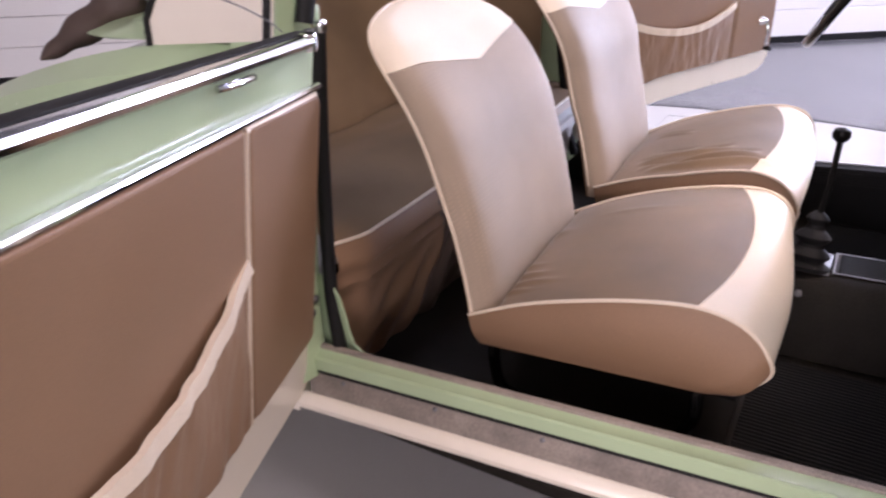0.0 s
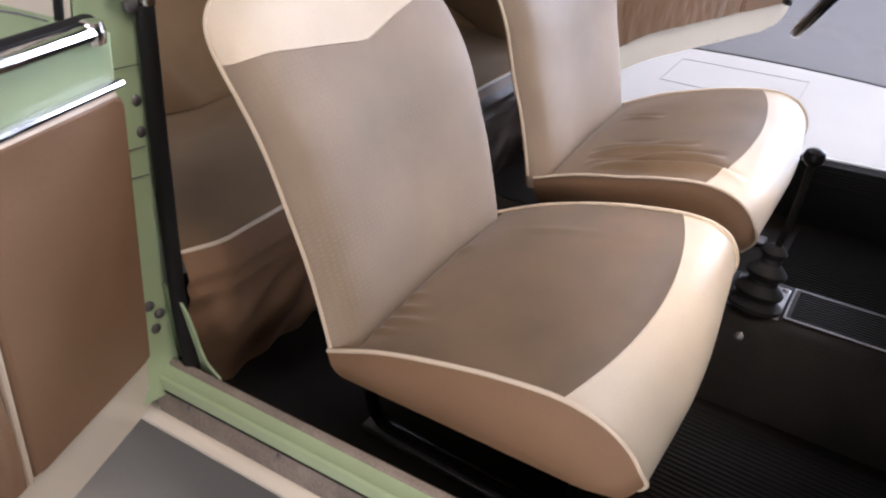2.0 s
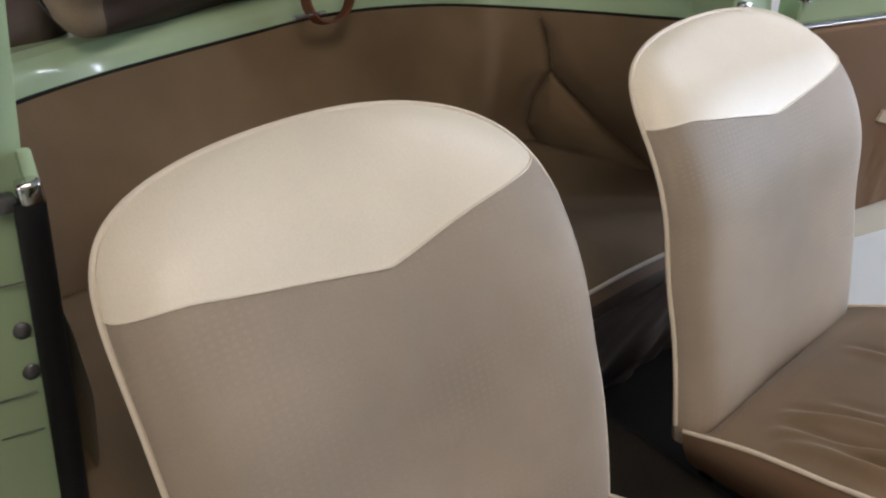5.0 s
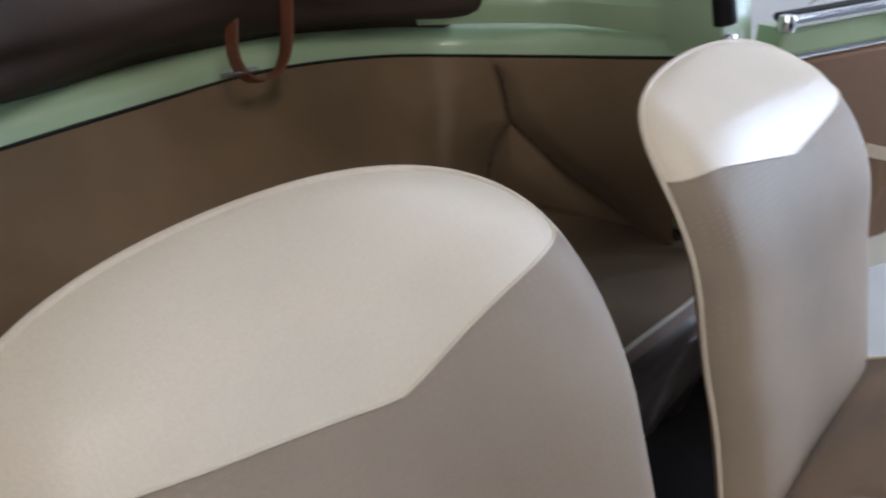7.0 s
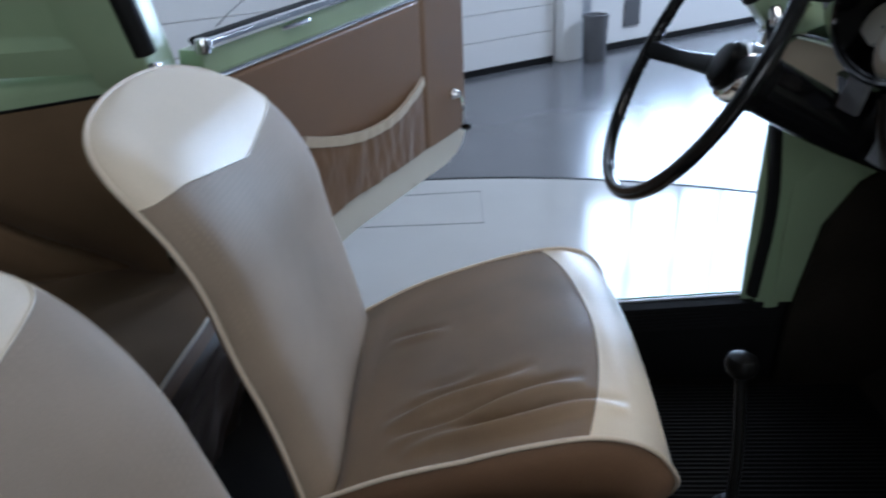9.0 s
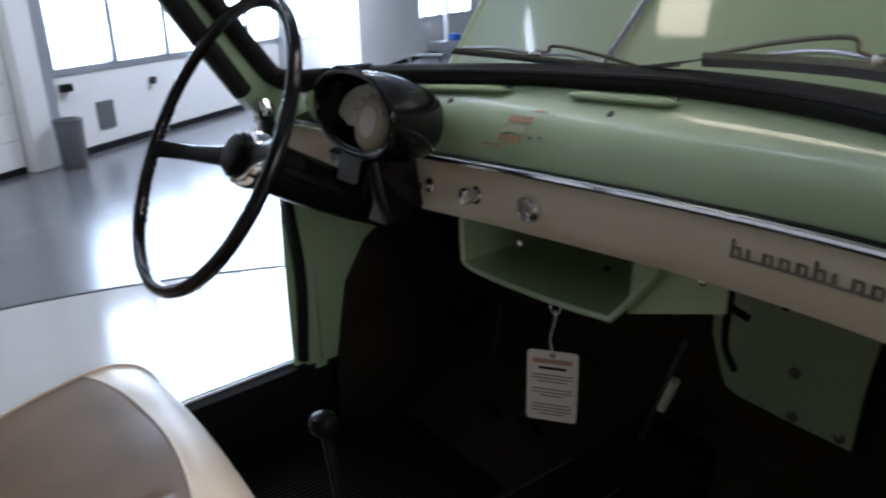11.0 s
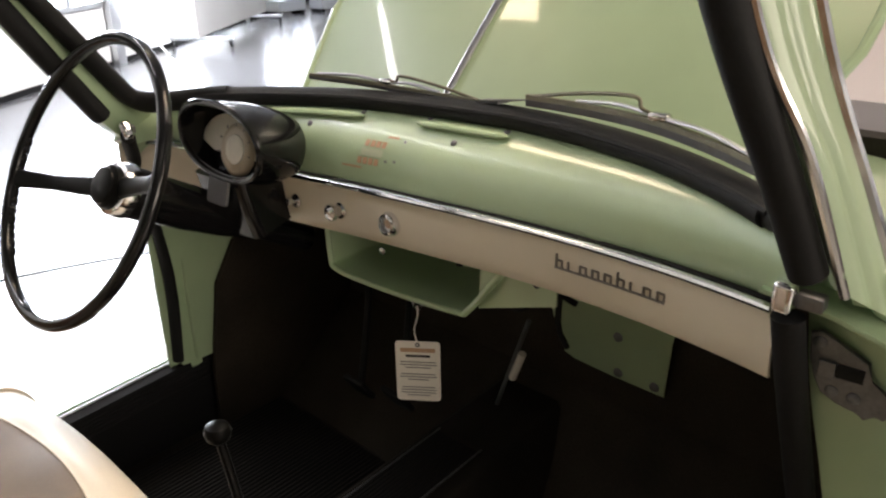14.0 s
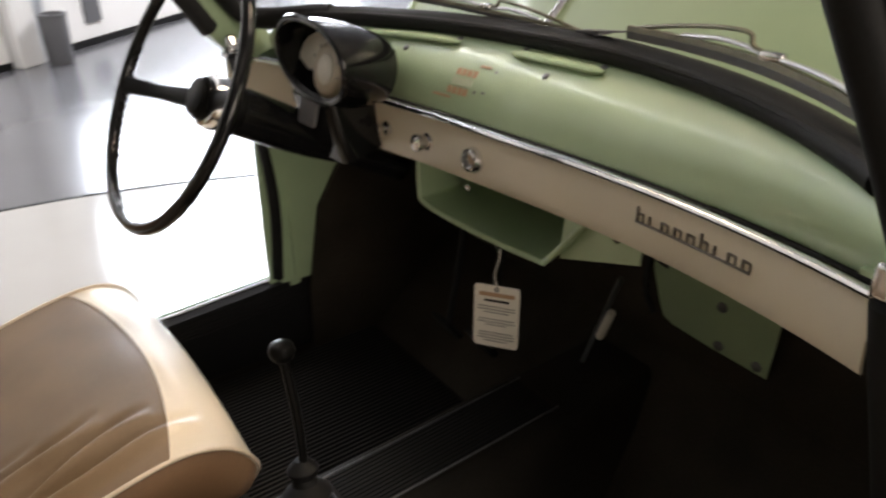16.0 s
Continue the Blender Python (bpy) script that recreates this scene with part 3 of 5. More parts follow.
def front_seat(yc, dx, deep, wrinkles, seam_at, tilt, bend, wide, vee, arch, lift, corner, label):
    t = thing("bucket_seat", label, "car seat", "front seats")
    o = Vector((dx, yc, 0))

    def line_at(s):
        p = seat_line(s)
        return Vector((0.434 + (p.x - 0.434) * deep, 0, p.z))

    def half(z, u):
        k = min(max(z - (0.759 if u < 0 else 0.791), 0) / (TOP - (0.759 if u < 0 else 0.791)), 1)
        return (0.234 if u < 0 else wide) * math.sqrt(max(1 - k ** (8.5 if u < 0 else 4.2), 0.0))

    def edge_x(z):
        low = min(max((0.88 - z) / 0.22, 0), 1)
        return 0.459 - 0.358 * (z - 0.497) - 1.61 * max(z - 0.76, 0) ** 2 - 0.02 * max((0.66 - z) / 0.16, 0) ** 1.5 - bend * low * low * (3 - 2 * low)

    def vline(u):
        r = math.sqrt(u * u + 0.0025) - 0.05
        return vee + (0.037 * r ** 0.9 - 0.016 * (max(-u - 0.7, 0) / 0.3) ** 2 if u < 0 else 0.037 * r + arch * math.sin(math.pi * u))

    def height(u, v):
        zv, top = vline(u), TOP
        return 0.47 + (zv - 0.47) * v / 0.6 if v < 0.6 else zv + (top - zv) * math.sin((v - 0.6) / 0.4 * math.pi / 2)

    def back_front(a, v):
        u = math.sin((a - 0.5) * math.pi)
        z = height(u, v)
        w = half(z, u)
        fade = max(min((TOP + 0.001 - z) / 0.05, 1), 0) ** 0.5
        bolster = 0.05 * (1 - abs(u) ** 5) ** 0.5 - 0.016 * max(1 - (u / 0.85) ** 2, 0) * (1 - 0.5 * max(z - 0.85, 0) / 0.1)
        bolster *= 1 - 0.4 * (0.5 + 0.5 * u) ** 1.3 * min(max((0.8 - z) / 0.2, 0), 1)
        return o + Vector((edge_x(z) + bolster * fade, w * u, z))

    def back_rear(a, v):
        u = math.sin((a - 0.5) * math.pi)
        z = height(u, v)
        return o + Vector((edge_x(z) - 0.03 * (1 - abs(u) ** 3) ** 0.5 * min(max(TOP + 0.001 - z, 0) / 0.05, 1), half(z, u) * u, z))

    bm = surface(back_front, 40, 50, mat=lambda u, v: 1 if v > 0.6 else 0)
    bmesh.ops.remove_doubles(bm, verts=bm.verts, dist=0.0004)
    back = part("backrest", bm, [FABRIC, CREAM], t, "taupe woven backrest with cream vinyl top", sharp=60)
    bm = surface(back_rear, 24, 30)
    bmesh.ops.remove_doubles(bm, verts=bm.verts, dist=0.0004)
    part("back_cover", bm, BROWN, back, "brown vinyl rear cover")
    line = [o + Vector((edge_x(z) + 0.002, -half(z, -1) - 0.001, z)) for z in TOP - (TOP - 0.498) * np.linspace(1, 0.012, 70) ** 2]
    line += [o + Vector((edge_x(z) + 0.002, half(z, 1) + 0.001, z)) for z in TOP - (TOP - 0.498) * np.linspace(0.012, 1, 70) ** 2]
    part("piping", tube(line, 0.0032, 8), PIPING, back, "cream piping")
    seam = [back_front(i / 40, 0.6) + Vector((0.0012, 0, 0)) for i in range(41)]
    part("top_seam", tube(seam, 0.0012, 6), CREAM, back)

    def seam_s(u):
        want, lo, hi = seam_at - 0.042 * u * u - 0.01 * u, 0.2, 0.8
        for _ in range(20):
            mid = (lo + hi) / 2
            lo, hi = (mid, hi) if line_at(mid).x < want else (lo, mid)
        return lo

    def sag(s, u):
        return (lift * 0.5 * (1 + u) - tilt * 0.5 * (1 - u)) * min(s / 0.2, 1)

    def cut(s, u):
        """The cushion's inner front corner is drawn back."""
        return (0.032 * max(u, 0) ** 2 + corner * step((u + 0.4) / 1.1)) * max(s - 0.5, 0) / 0.5

    def width(s):
        return 0.236 - 0.03 * max(s - 0.75, 0) / 0.25

    def ridge(x, y):
        out = 0.0
        if wrinkles:
            for (ya, xa, xb, slope, amp) in ((-0.192, 0.52, 0.78, 0.2, 0.009), (-0.208, 0.54, 0.83, 0.09, 0.010), (-0.15, 0.51, 0.72, 0.22, 0.007), (-0.115, 0.55, 0.64, 0.25, 0.003), (0.05, 0.5, 0.6, -0.2, 0.003)):
                y1 = ya + slope * (x - xa)
                y1 += 0.004 * math.sin((x - xa) * 31 + ya * 90)
                env = math.sin(math.pi * min(max((x - xa) / (xb - xa), 0), 1)) ** 0.8
                out += 1.5 * amp * env * (math.exp(-(((y - y1) / 0.0115) ** 2)) - 0.8 * math.exp(-(((y - y1 - 0.016) / 0.009) ** 2)))
        else:
            for (xa, ya, ax, ay, amp) in ((0.495, -0.19, 0.028, 0.007, 0.006), (0.515, -0.165, 0.04, 0.008, 0.006), (0.5, -0.135, 0.03, 0.008, 0.005), (0.492, -0.1, 0.02, 0.009, 0.004), (0.488, 0.05, 0.02, 0.02, 0.004), (0.62, 0.12, 0.06, 0.012, 0.002)):
                out += amp * math.exp(-(((x - xa) / ax) ** 2) - (((y - ya) / ay) ** 2))
        return out

    def cushion(a, v):
        u = math.sin((a - 0.5) * math.pi * 0.97) / math.sin(0.485 * math.pi)
        ss = seam_s(u)
        s = ss * v / 0.6 if v < 0.6 else ss + (1 - ss) * (v - 0.6) / 0.4
        p = line_at(s)
        crown = 1 - u * u
        up = Vector((0.35 * min(s * 1.6, 1), 0, 1 - 0.85 * min(max(s - 0.5, 0) / 0.45, 1))).normalized()
        y = width(s) * u
        q = Vector((p.x - cut(s, u), y, p.z)) + up * ((0.016 - 0.013 * s) * crown * min(s / 0.06, 1))
        q.z += sag(s, u) + ridge(q.x, y) - 0.026 * crown ** 0.3 * math.exp(-(((q.x - 0.474 + bend + 0.014 * (u + 1)) / 0.011) ** 2))
        if v > 0.6:
            q.z += 0.0022 * noise.noise(Vector((q.x * 34, y * 7 + yc * 3, 1.7)))
        q.z += 0.0025 * noise.noise(Vector((q.x * 9, y * 9 + yc * 7, 0.3)))
        return o + q

    bm = surface(cushion, 190, 150, mat=lambda u, v: 1 if v > 0.6 else 0)
    seat = part("seat_cushion", bm, [SHADED_WORN_FABRIC, CREAM], t, "taupe woven cushion with a cream vinyl front", sharp=60)
    part("cushion_seam", tube([cushion(i / 40, 0.6) + Vector((0.0005, 0, 0.0005)) for i in range(41)], 0.0012, 6), CREAM, seat)
    for sgn in (-1, 1):
        def side(a, v):
            p = line_at(a)
            b = Vector((0.448 + 0.425 * deep * min(a * 1.18, 1), 0, 0.43 + 0.036 * a))
            q = p.lerp(b, v)
            q.x -= cut(a, 1) if sgn > 0 else 0
            y = width(a) - 0.02 * v * v + 0.016 * math.sin(math.pi * min(v, 1)) * math.sin(math.pi * min(max(a, 0.02), 1)) ** 0.5
            return o + Vector((q.x, sgn * y, q.z + sag(a, sgn) * (1 - v)))

        part("side_panel", surface(side, 50, 10), BROWN, seat, "brown vinyl side panel", sharp=60)
        part("piping", tube([o + Vector((line_at(s).x + 0.001 - (cut(s, 1) if sgn > 0 else 0), sgn * (width(s) + 0.001), line_at(s).z + sag(s, sgn) + 0.001)) for s in np.linspace(0, 1, 60)], 0.0032, 8), PIPING, seat, "cream piping")
    bm = slab([(0.45, -0.2), (0.47 + 0.42 * deep, -0.19), (0.47 + 0.42 * deep, 0.19), (0.45, 0.2)], 0.012, Matrix.Translation(o + Vector((-0.02, 0, 0.44))))
    part("base", bm, BLACK, seat)
    for sgn in (-1, 1):
        y = sgn * 0.16
        line = smooth_line([o + Vector(q) for q in ((0.45, y, 0.445), (0.448, y, 0.36), (0.47, y, 0.30), (0.55, y, 0.297), (0.72, y, 0.30), (0.78, y, 0.305), (0.81, y, 0.36), (0.81, y, 0.44))], 6)
        part("seat_frame", tube(line, 0.011, 10, up=(0, 1, 0)), BLACK, t, "black tubular steel seat frame")
        part("seat_runner", box(o.x + 0.44, o.x + 0.86, o.y + y - 0.018, o.y + y + 0.018, 0.28, 0.292, 0.003), STEEL, t)
    return t


front_seat(-0.312, 0.0, 1.0, False, 0.834, 0.0, 0.0, 0.238, 0.878, 0.006, 0.009, 0.022, "taupe fabric bucket seat with cream vinyl top and piping")
front_seat(0.331, -0.002, 0.93, True, 0.802, 0.02, 0.02, 0.246, 0.8725, 0.0, 0.0, 0.0, "taupe bucket seat with cream top and wrinkled cushion")

# ---- rear bench ----
bench = thing("rear_bench", "brown woven rear bench seat with cream-piped cushion", "bench seat")


def bench_seat(u, v):
    y = -0.59 + 1.19 * u
    x = -0.42 + 0.635 * v
    edge = min(u, 1 - u)
    front = max(v - 0.92, 0) / 0.08
    round_ = 0.03 * max(0.05 - edge, 0) / 0.05
    return Vector((x - round_ * v, y, 0.606 + 0.022 * math.sin(math.pi * min(max(2 * v - 1, 0), 1)) * (1 - 0.4 * abs(2 * u - 1)) + 0.004 * noise.noise(Vector((x * 9, y * 7, 1))) - 0.012 * front ** 2))


def bench_front(u, v):
    p = bench_seat(u, 1)
    slack = min(v * 3, 1)
    fold = 0.014 * noise.noise(Vector((p.y * 13 + v * 4, v * 4, 4))) + 0.006 * math.sin(p.y * 37 + 5 * math.sin(v * 3 + p.y * 7)) * v
    fold *= min(max(v - 0.2, 0) / 0.25, 1)
    seam = 0.012 * math.exp(-(((v - 0.21) / 0.03) ** 2))
    return Vector((p.x - 0.05 * v * v + 0.012 * math.sin(3.14 * slack) + fold * slack - seam, p.y, p.z * (1 - v) + 0.27 * v))


part("cushion", surface(bench_seat, 40, 20), BENCH_F, bench)
part("cushion_front", surface(bench_front, 120, 26, mat=lambda u, v: 0 if u < 0.24 + 0.05 * math.sin(v * 4) or v < 0.07 else 1), [BROWN, SKIRT], bench, "brown vinyl front with a dark grey slack skirt")
part("piping", tube([bench_seat(i / 50, 1) + Vector((0.002, 0, 0.001)) for i in range(51)], 0.0035, 8), PIPING, bench, "cream piping")


# inner line of the body round the rear seat, seen from above; k runs from the near door pillar round the back to the far one
RAIL = smooth_line([(0.13, -0.575, 0.925), (-0.08, -0.575, 0.91), (-0.26, -0.51, 0.882), (-0.355, -0.34, 0.876), (-0.385, -0.1, 0.887), (-0.385, 0.08, 0.897), (-0.355, 0.28, 0.89), (-0.28, 0.43, 0.878), (-0.12, 0.5, 0.887), (0.13, 0.51, 0.917)], 10)


def rail(k):
    i = min(int(k * (len(RAIL) - 1)), len(RAIL) - 2)
    return RAIL[i].lerp(RAIL[i + 1], k * (len(RAIL) - 1) - i)


FOLD = [[(0.808, 0.02), (0.82, 0.17), (0.833, 0.43)], [(0.833, 0.43), (0.81, 0.66), (0.804, 0.85), (0.815, 1.0)], [(0.833, 0.43), (0.866, 0.58), (0.906, 0.76), (0.935, 0.86), (0.96, 0.96)]]
CREASES = [(Vector((a[0] * 3.1, a[1] * 0.45)), Vector((b[0] * 3.1, b[1] * 0.45))) for line in FOLD for a, b in zip(line, line[1:])]


def lining(u, v):
    p = rail(u)
    way = Vector((0.05 - p.x, -0.03 - p.y, 0)).normalized()
    deep = 0.06 + 0.94 * step((u - 0.2) / 0.12) * step((0.82 - u) / 0.12)
    pad = 0.025 * math.sin(math.pi * min(v * 1.02, 1)) ** 0.6
    here = Vector((max(u, 1 - u) * 3.1, v * 0.45))
    near = 9.0
    for a, b in CREASES:
        t = min(max((here - a).dot(b - a) / (b - a).length_squared, 0), 1)
        near = min(near, (here - a - (b - a) * t).length)
    pad -= (0.016 * math.exp(-((near / 0.009) ** 2)) + 0.019 * math.exp(-((near / 0.055) ** 2))) * (0.15 + 0.85 * step(v / 0.2))
    pad += 0.004 * noise.noise(Vector((u * 11, v * 4, 3)))
    q = p + way * (max(pad, -0.02) + deep * 0.22 * v ** 1.3)
    q.z = p.z * (1 - v) + 0.6 * v + 0.01
    return q


bm = surface(lining, 330, 60)
part("back_cushion", bm, BENCH_F, bench, "brown woven backrest and side lining")

# ---- body round the rear seat ----
def rail_band(u, v):
    p = rail(u)
    c = Vector((0.05, -0.03, 0))
    way = (Vector((p.x, p.y, 0)) - c).normalized()
    prof = [(0.0, -0.006), (0.004, 0.008), (0.012, 0.03), (0.03, 0.05), (0.055, 0.056)]
    k = v * (len(prof) - 1)
    i = min(int(k), len(prof) - 2)
    o_, h = Vector(prof[i]).lerp(Vector(prof[i + 1]), k - i)
    return p + way * o_ * (1 - 0.55 * step((-0.44 - p.y) / 0.1)) + Vector((0, 0, h))


part("rear_rail", thick(surface(rail_band, 70, 12), 0.004), GREEN, body)


part("rail_line", tube([rail(i / 90) + (Vector((0.05, -0.03, 0)) - Vector((rail(i / 90).x, rail(i / 90).y, 0))).normalized() * 0.002 + Vector((0, 0, 0.0095)) for i in range(91)], 0.0028, 6), RUBBER, body, "thin dark line under the rail")


def shelf(u, v):
    """Ledge behind the rail, under the folded hood."""
    p = rail_band(0.08 + 0.84 * u, 1)
    way = Vector((p.x - 0.05, p.y + 0.03, 0)).normalized()
    return p + way * (0.002 + 0.3 * max(-way.x, 0) ** 2 * step((-way.x - 0.5) / 0.35) * v) + Vector((0, 0, -0.002 - 0.03 * v))


part("rear_ledge", thick(surface(shelf, 60, 6), 0.004), GREEN, body)


def quarter(u, v):
    """Far rear quarter above the rail: a pressed panel with a rounded recess."""
    x = 0.13 - 0.47 * u
    z = 0.955 + 0.42 * v + 0.02 * (x - 0.13)
    du = min((x + 0.27) / 0.04, (0.06 - x) / 0.04, (z - 0.985) / 0.02, 1)
    rec = 0.02 * max(min(du, 1), 0)
    bend = max(-0.12 - x, 0)
    return Vector((x, 0.53 - 0.10 * v - 1.6 * bend ** 1.5 + rec, z))


part("quarter_panel", thick(surface(quarter, 60, 50), 0.012), GREEN, body)


# near rear pillar, cream outside, with dark edging
def side_pillar(u, v):
    xr, xl = 0.16 + 0.01 * v, -0.19 + 0.25 * v
    round_ = 0.03 * max(0.12 - v, 0) / 0.12
    return Vector((xr + (xl + round_ - xr) * u, -0.658 + 0.05 * u * (1 - v) + 0.065 * v, 0.957 - 0.04 * u + 0.36 * v))


part("pillar_lining", thick(surface(lambda u, v: side_pillar(u, v) + Vector((0, 0.014, 0)), 12, 20), 0.006), GREEN, body, "pale green inner face of the rear pillar")
part("rear_pillar", thick(surface(side_pillar, 12, 20), 0.01), CREAM_PAINT, body, "cream painted rear pillar")
for u in (0.0, 1.0):
    part("pillar_edging", tube([side_pillar(u, i / 16) + Vector((0, -0.004, 0)) for i in range(17)], 0.006, 8), RUBBER, body, "black rubber edging")


def flank(u, v, side):
    """Outer skin of the rear quarter, from the door's gap back to the tail."""
    x = 0.12 - 1.25 * u
    prof = [(0.50, 0.925), (0.545, 0.93), (0.60, 0.932), (0.645, 0.89), (0.665, 0.80), (0.672, 0.65), (0.67, 0.5)]
    k = v * (len(prof) - 1)
    i = min(int(k), len(prof) - 2)
    y, z = Vector(prof[i]).lerp(Vector(prof[i + 1]), k - i)
    y = max(y, 0.588 if side < 0 else 0.55)
    taper = 1 - 0.35 * max(u - 0.25, 0) ** 1.6
    drop = 0.38 * max(u - 0.12, 0) ** 1.4
    return Vector((x, side * y * taper - 0.01 + (0.02 if side > 0 else 0), z - drop * (z - 0.4) / 0.6))


def flank_low(u, v, side):
    p = flank(u, 1, side)
    return Vector((p.x, p.y - side * 0.02 * v * v, p.z * (1 - v) + 0.25 * v))


for side in (-1, 1):
    part("rear_wing", thick(surface(lambda u, v: flank(u, v, side), 30, 24), 0.004), GREEN, body)
    part("lower_wing", thick(surface(lambda u, v: flank_low(u, v, side), 20, 8), 0.004), CREAM_PAINT, body, "cream painted lower wing")


def deck(u, v):
    x = -0.4 - 0.72 * u
    w = 0.60 * (1 - 0.35 * max((0.12 - x) / 1.25 - 0.25, 0) ** 1.6)
    y = -w + 2 * w * v
    return Vector((x, y, 0.88 - 0.22 * u ** 1.2 - 0.08 * (2 * v - 1) ** 4))


part("engine_cover", thick(surface(deck, 16, 24), 0.004), GREEN, body)


def tail(u, v):
    p = deck(1, u)
    return Vector((p.x - 0.06 * math.sin(math.pi * v), p.y, p.z * (1 - v) + 0.3 * v))


part("tail_panel", thick(surface(tail, 20, 8), 0.004), GREEN, body)

# ---- door pillars ----
for side in (-1, 1):
    k = (lambda y: y) if side < 0 else (lambda y: -0.07 - y)
    shift = 0.0 if side < 0 else 0.04
    path = [(0.142, -0.672, 0.36), (0.123, -0.655, 0.5), (0.114, -0.615, 0.8), (0.11, -0.59, 0.95)]
    path += [(0.113, -0.556, 1.15), (0.1, -0.505, 1.4)] if side < 0 else [(0.085, -0.545, 1.15), (0.05, -0.5, 1.4)]
    pts = smooth_line([(x, k(y) + shift, z) for x, y, z in path], 6)
    sec = [(-0.05, -0.045), (0.0, -0.055), (0.045, -0.045), (0.05, 0.0), (0.045, 0.038), (0.0, 0.045), (-0.045, 0.038)]
    part("door_pillar", sweep(pts, [(q * 1.0, p) for p, q in sec], up=(1, 0, 0)), GREEN, body)
    seal = smooth_line([(x, k(y), z) for x, y, z in ((0.213, -0.63, 0.40), (0.19, -0.612, 0.52), (0.174, -0.578, 0.75), (0.17, -0.552, 0.952))], 8)
    part("door_seal", tube(seal, 0.0125, 18, up=(1, 0, 0)), RUBBER, body, "black rubber door seal")
    seal = smooth_line([(x, k(y), z) for x, y, z in (((0.171, -0.585, 0.972), (0.176, -0.553, 1.1), (0.165, -0.478, 1.4)) if side < 0 else ((0.165, -0.548, 0.985), (0.14, -0.515, 1.15), (0.10, -0.47, 1.4)))], 8)
    part("window_seal", tube(seal, 0.0145 if side < 0 else 0.016, 18, up=(1, 0, 0)), RUBBER, body, "black rubber window seal")
    b2 = box(-0.009, 0.009, -0.0095, 0.0095, -0.011, 0.011, 0.0045, 3)
    part("seal_clamp", moved(b2, Matrix.Translation((0.173, k(-0.55), 0.961))), CHROME, body, "chrome seal end clamp")
    part("seal_flange", moved(box(-0.004, 0.004, -0.006, 0.006, -0.022, 0.02, 0.004), Matrix.Translation((0.163, k(-0.545), 0.974))), GREEN, body)
    b2 = box(-0.007, 0.007, -0.018, 0.0, -0.008, 0.008, 0.004)
    part("clamp_tab", moved(b2, Matrix.Translation((0.165, k(-0.56) + (0 if side < 0 else 0.018), 0.953))), STEEL, body)
    for x, y, z in ((0.162, -0.588, 0.831), (0.163, -0.592, 0.787), (0.176, -0.652, 0.526), (0.177, -0.638, 0.504), (0.177, -0.651, 0.482)):
        screw((x - 0.003, k(y), z), (1, 0.2 * side, 0), 0.0085, body, STEEL, "hinge_bolt")

for (ya, za), (yb, zb) in (((-0.612, 0.883), (-0.574, 0.879)), ((-0.625, 0.772), (-0.592, 0.768)), ((-0.632, 0.732), (-0.597, 0.726))):
    part("pillar_joint", sweep([(0.1655 + 0.02 * (0.83 - za), ya, za), (0.1655 + 0.02 * (0.83 - zb), yb, zb)], ring(0.0008, 6)), GREY_M, body, "thin joint of the hinge cover")

# folded foot of the near door pillar, where it meets the sill
foot = [(0.15, 0.395), (0.262, 0.395), (0.25, 0.404), (0.235, 0.415), (0.226, 0.44), (0.221, 0.47), (0.212, 0.505), (0.197, 0.53), (0.175, 0.545), (0.15, 0.548)]
part("pillar_foot", slab(foot, 0.004, Matrix(((1, 0, 0, 0), (0, 0, 1, -0.618), (0, 1, 0, 0), (0, 0, 0, 1)))), GREEN, body)

# ---- bonnet, standing open ----
lid = thing("bonnet_lid", "pale green bonnet lid standing open, with chrome centre strip", "bonnet")
LID_C, LID_N = Vector((math.cos(radians(44)), 0, math.sin(radians(44)))), Vector((-math.sin(radians(44)), 0, math.cos(radians(44))))


def lid_top(u, v):
    e = 2 * u - 1
    s = -0.06 + v * 0.85
    half = 0.415 - 0.05 * max(0.16 - s, 0) / 0.16
    return Vector((1.3, -0.035 + half * e, 1.055)) + LID_C * s + LID_N * (0.022 * (1 - abs(e) ** 3) - 0.05 * v * v)


part("panel", thick(surface(lid_top, 40, 30), 0.01), GREEN, lid)
part("rim", tube([lid_top(0, i / 20) for i in range(21)] + [lid_top(i / 20, 1) for i in range(1, 21)] + [lid_top(1, 1 - i / 20) for i in range(1, 21)], 0.006, 8, up=(0.3, 0.2, 1)), GREEN, lid)
part("centre_strip", tube([lid_top(0.565, i / 20) + LID_N * 0.004 for i in range(21)], 0.0055, 8, up=(0, 1, 0)), CHROME, lid, "chrome centre strip")


def seal_x(y):
    e = abs(y + 0.03) / 0.47
    return 1.262 - 0.125 * e ** 2.6


def seal_z(y):
    e = abs(y + 0.03) / 0.47
    return 1.063 - 0.036 * min(max(y + 0.12, 0), 0.38) - 0.016 * e ** 4


def cowl(u, v):
    y = -0.6 + 1.16 * u
    k = min(max(y, -0.5), 0.44)
    return Vector((seal_x(k) + 0.012 + (1.68 - seal_x(k)) * v, y, seal_z(k) - 0.004 - 0.06 * v - 0.12 * abs(y - k)))


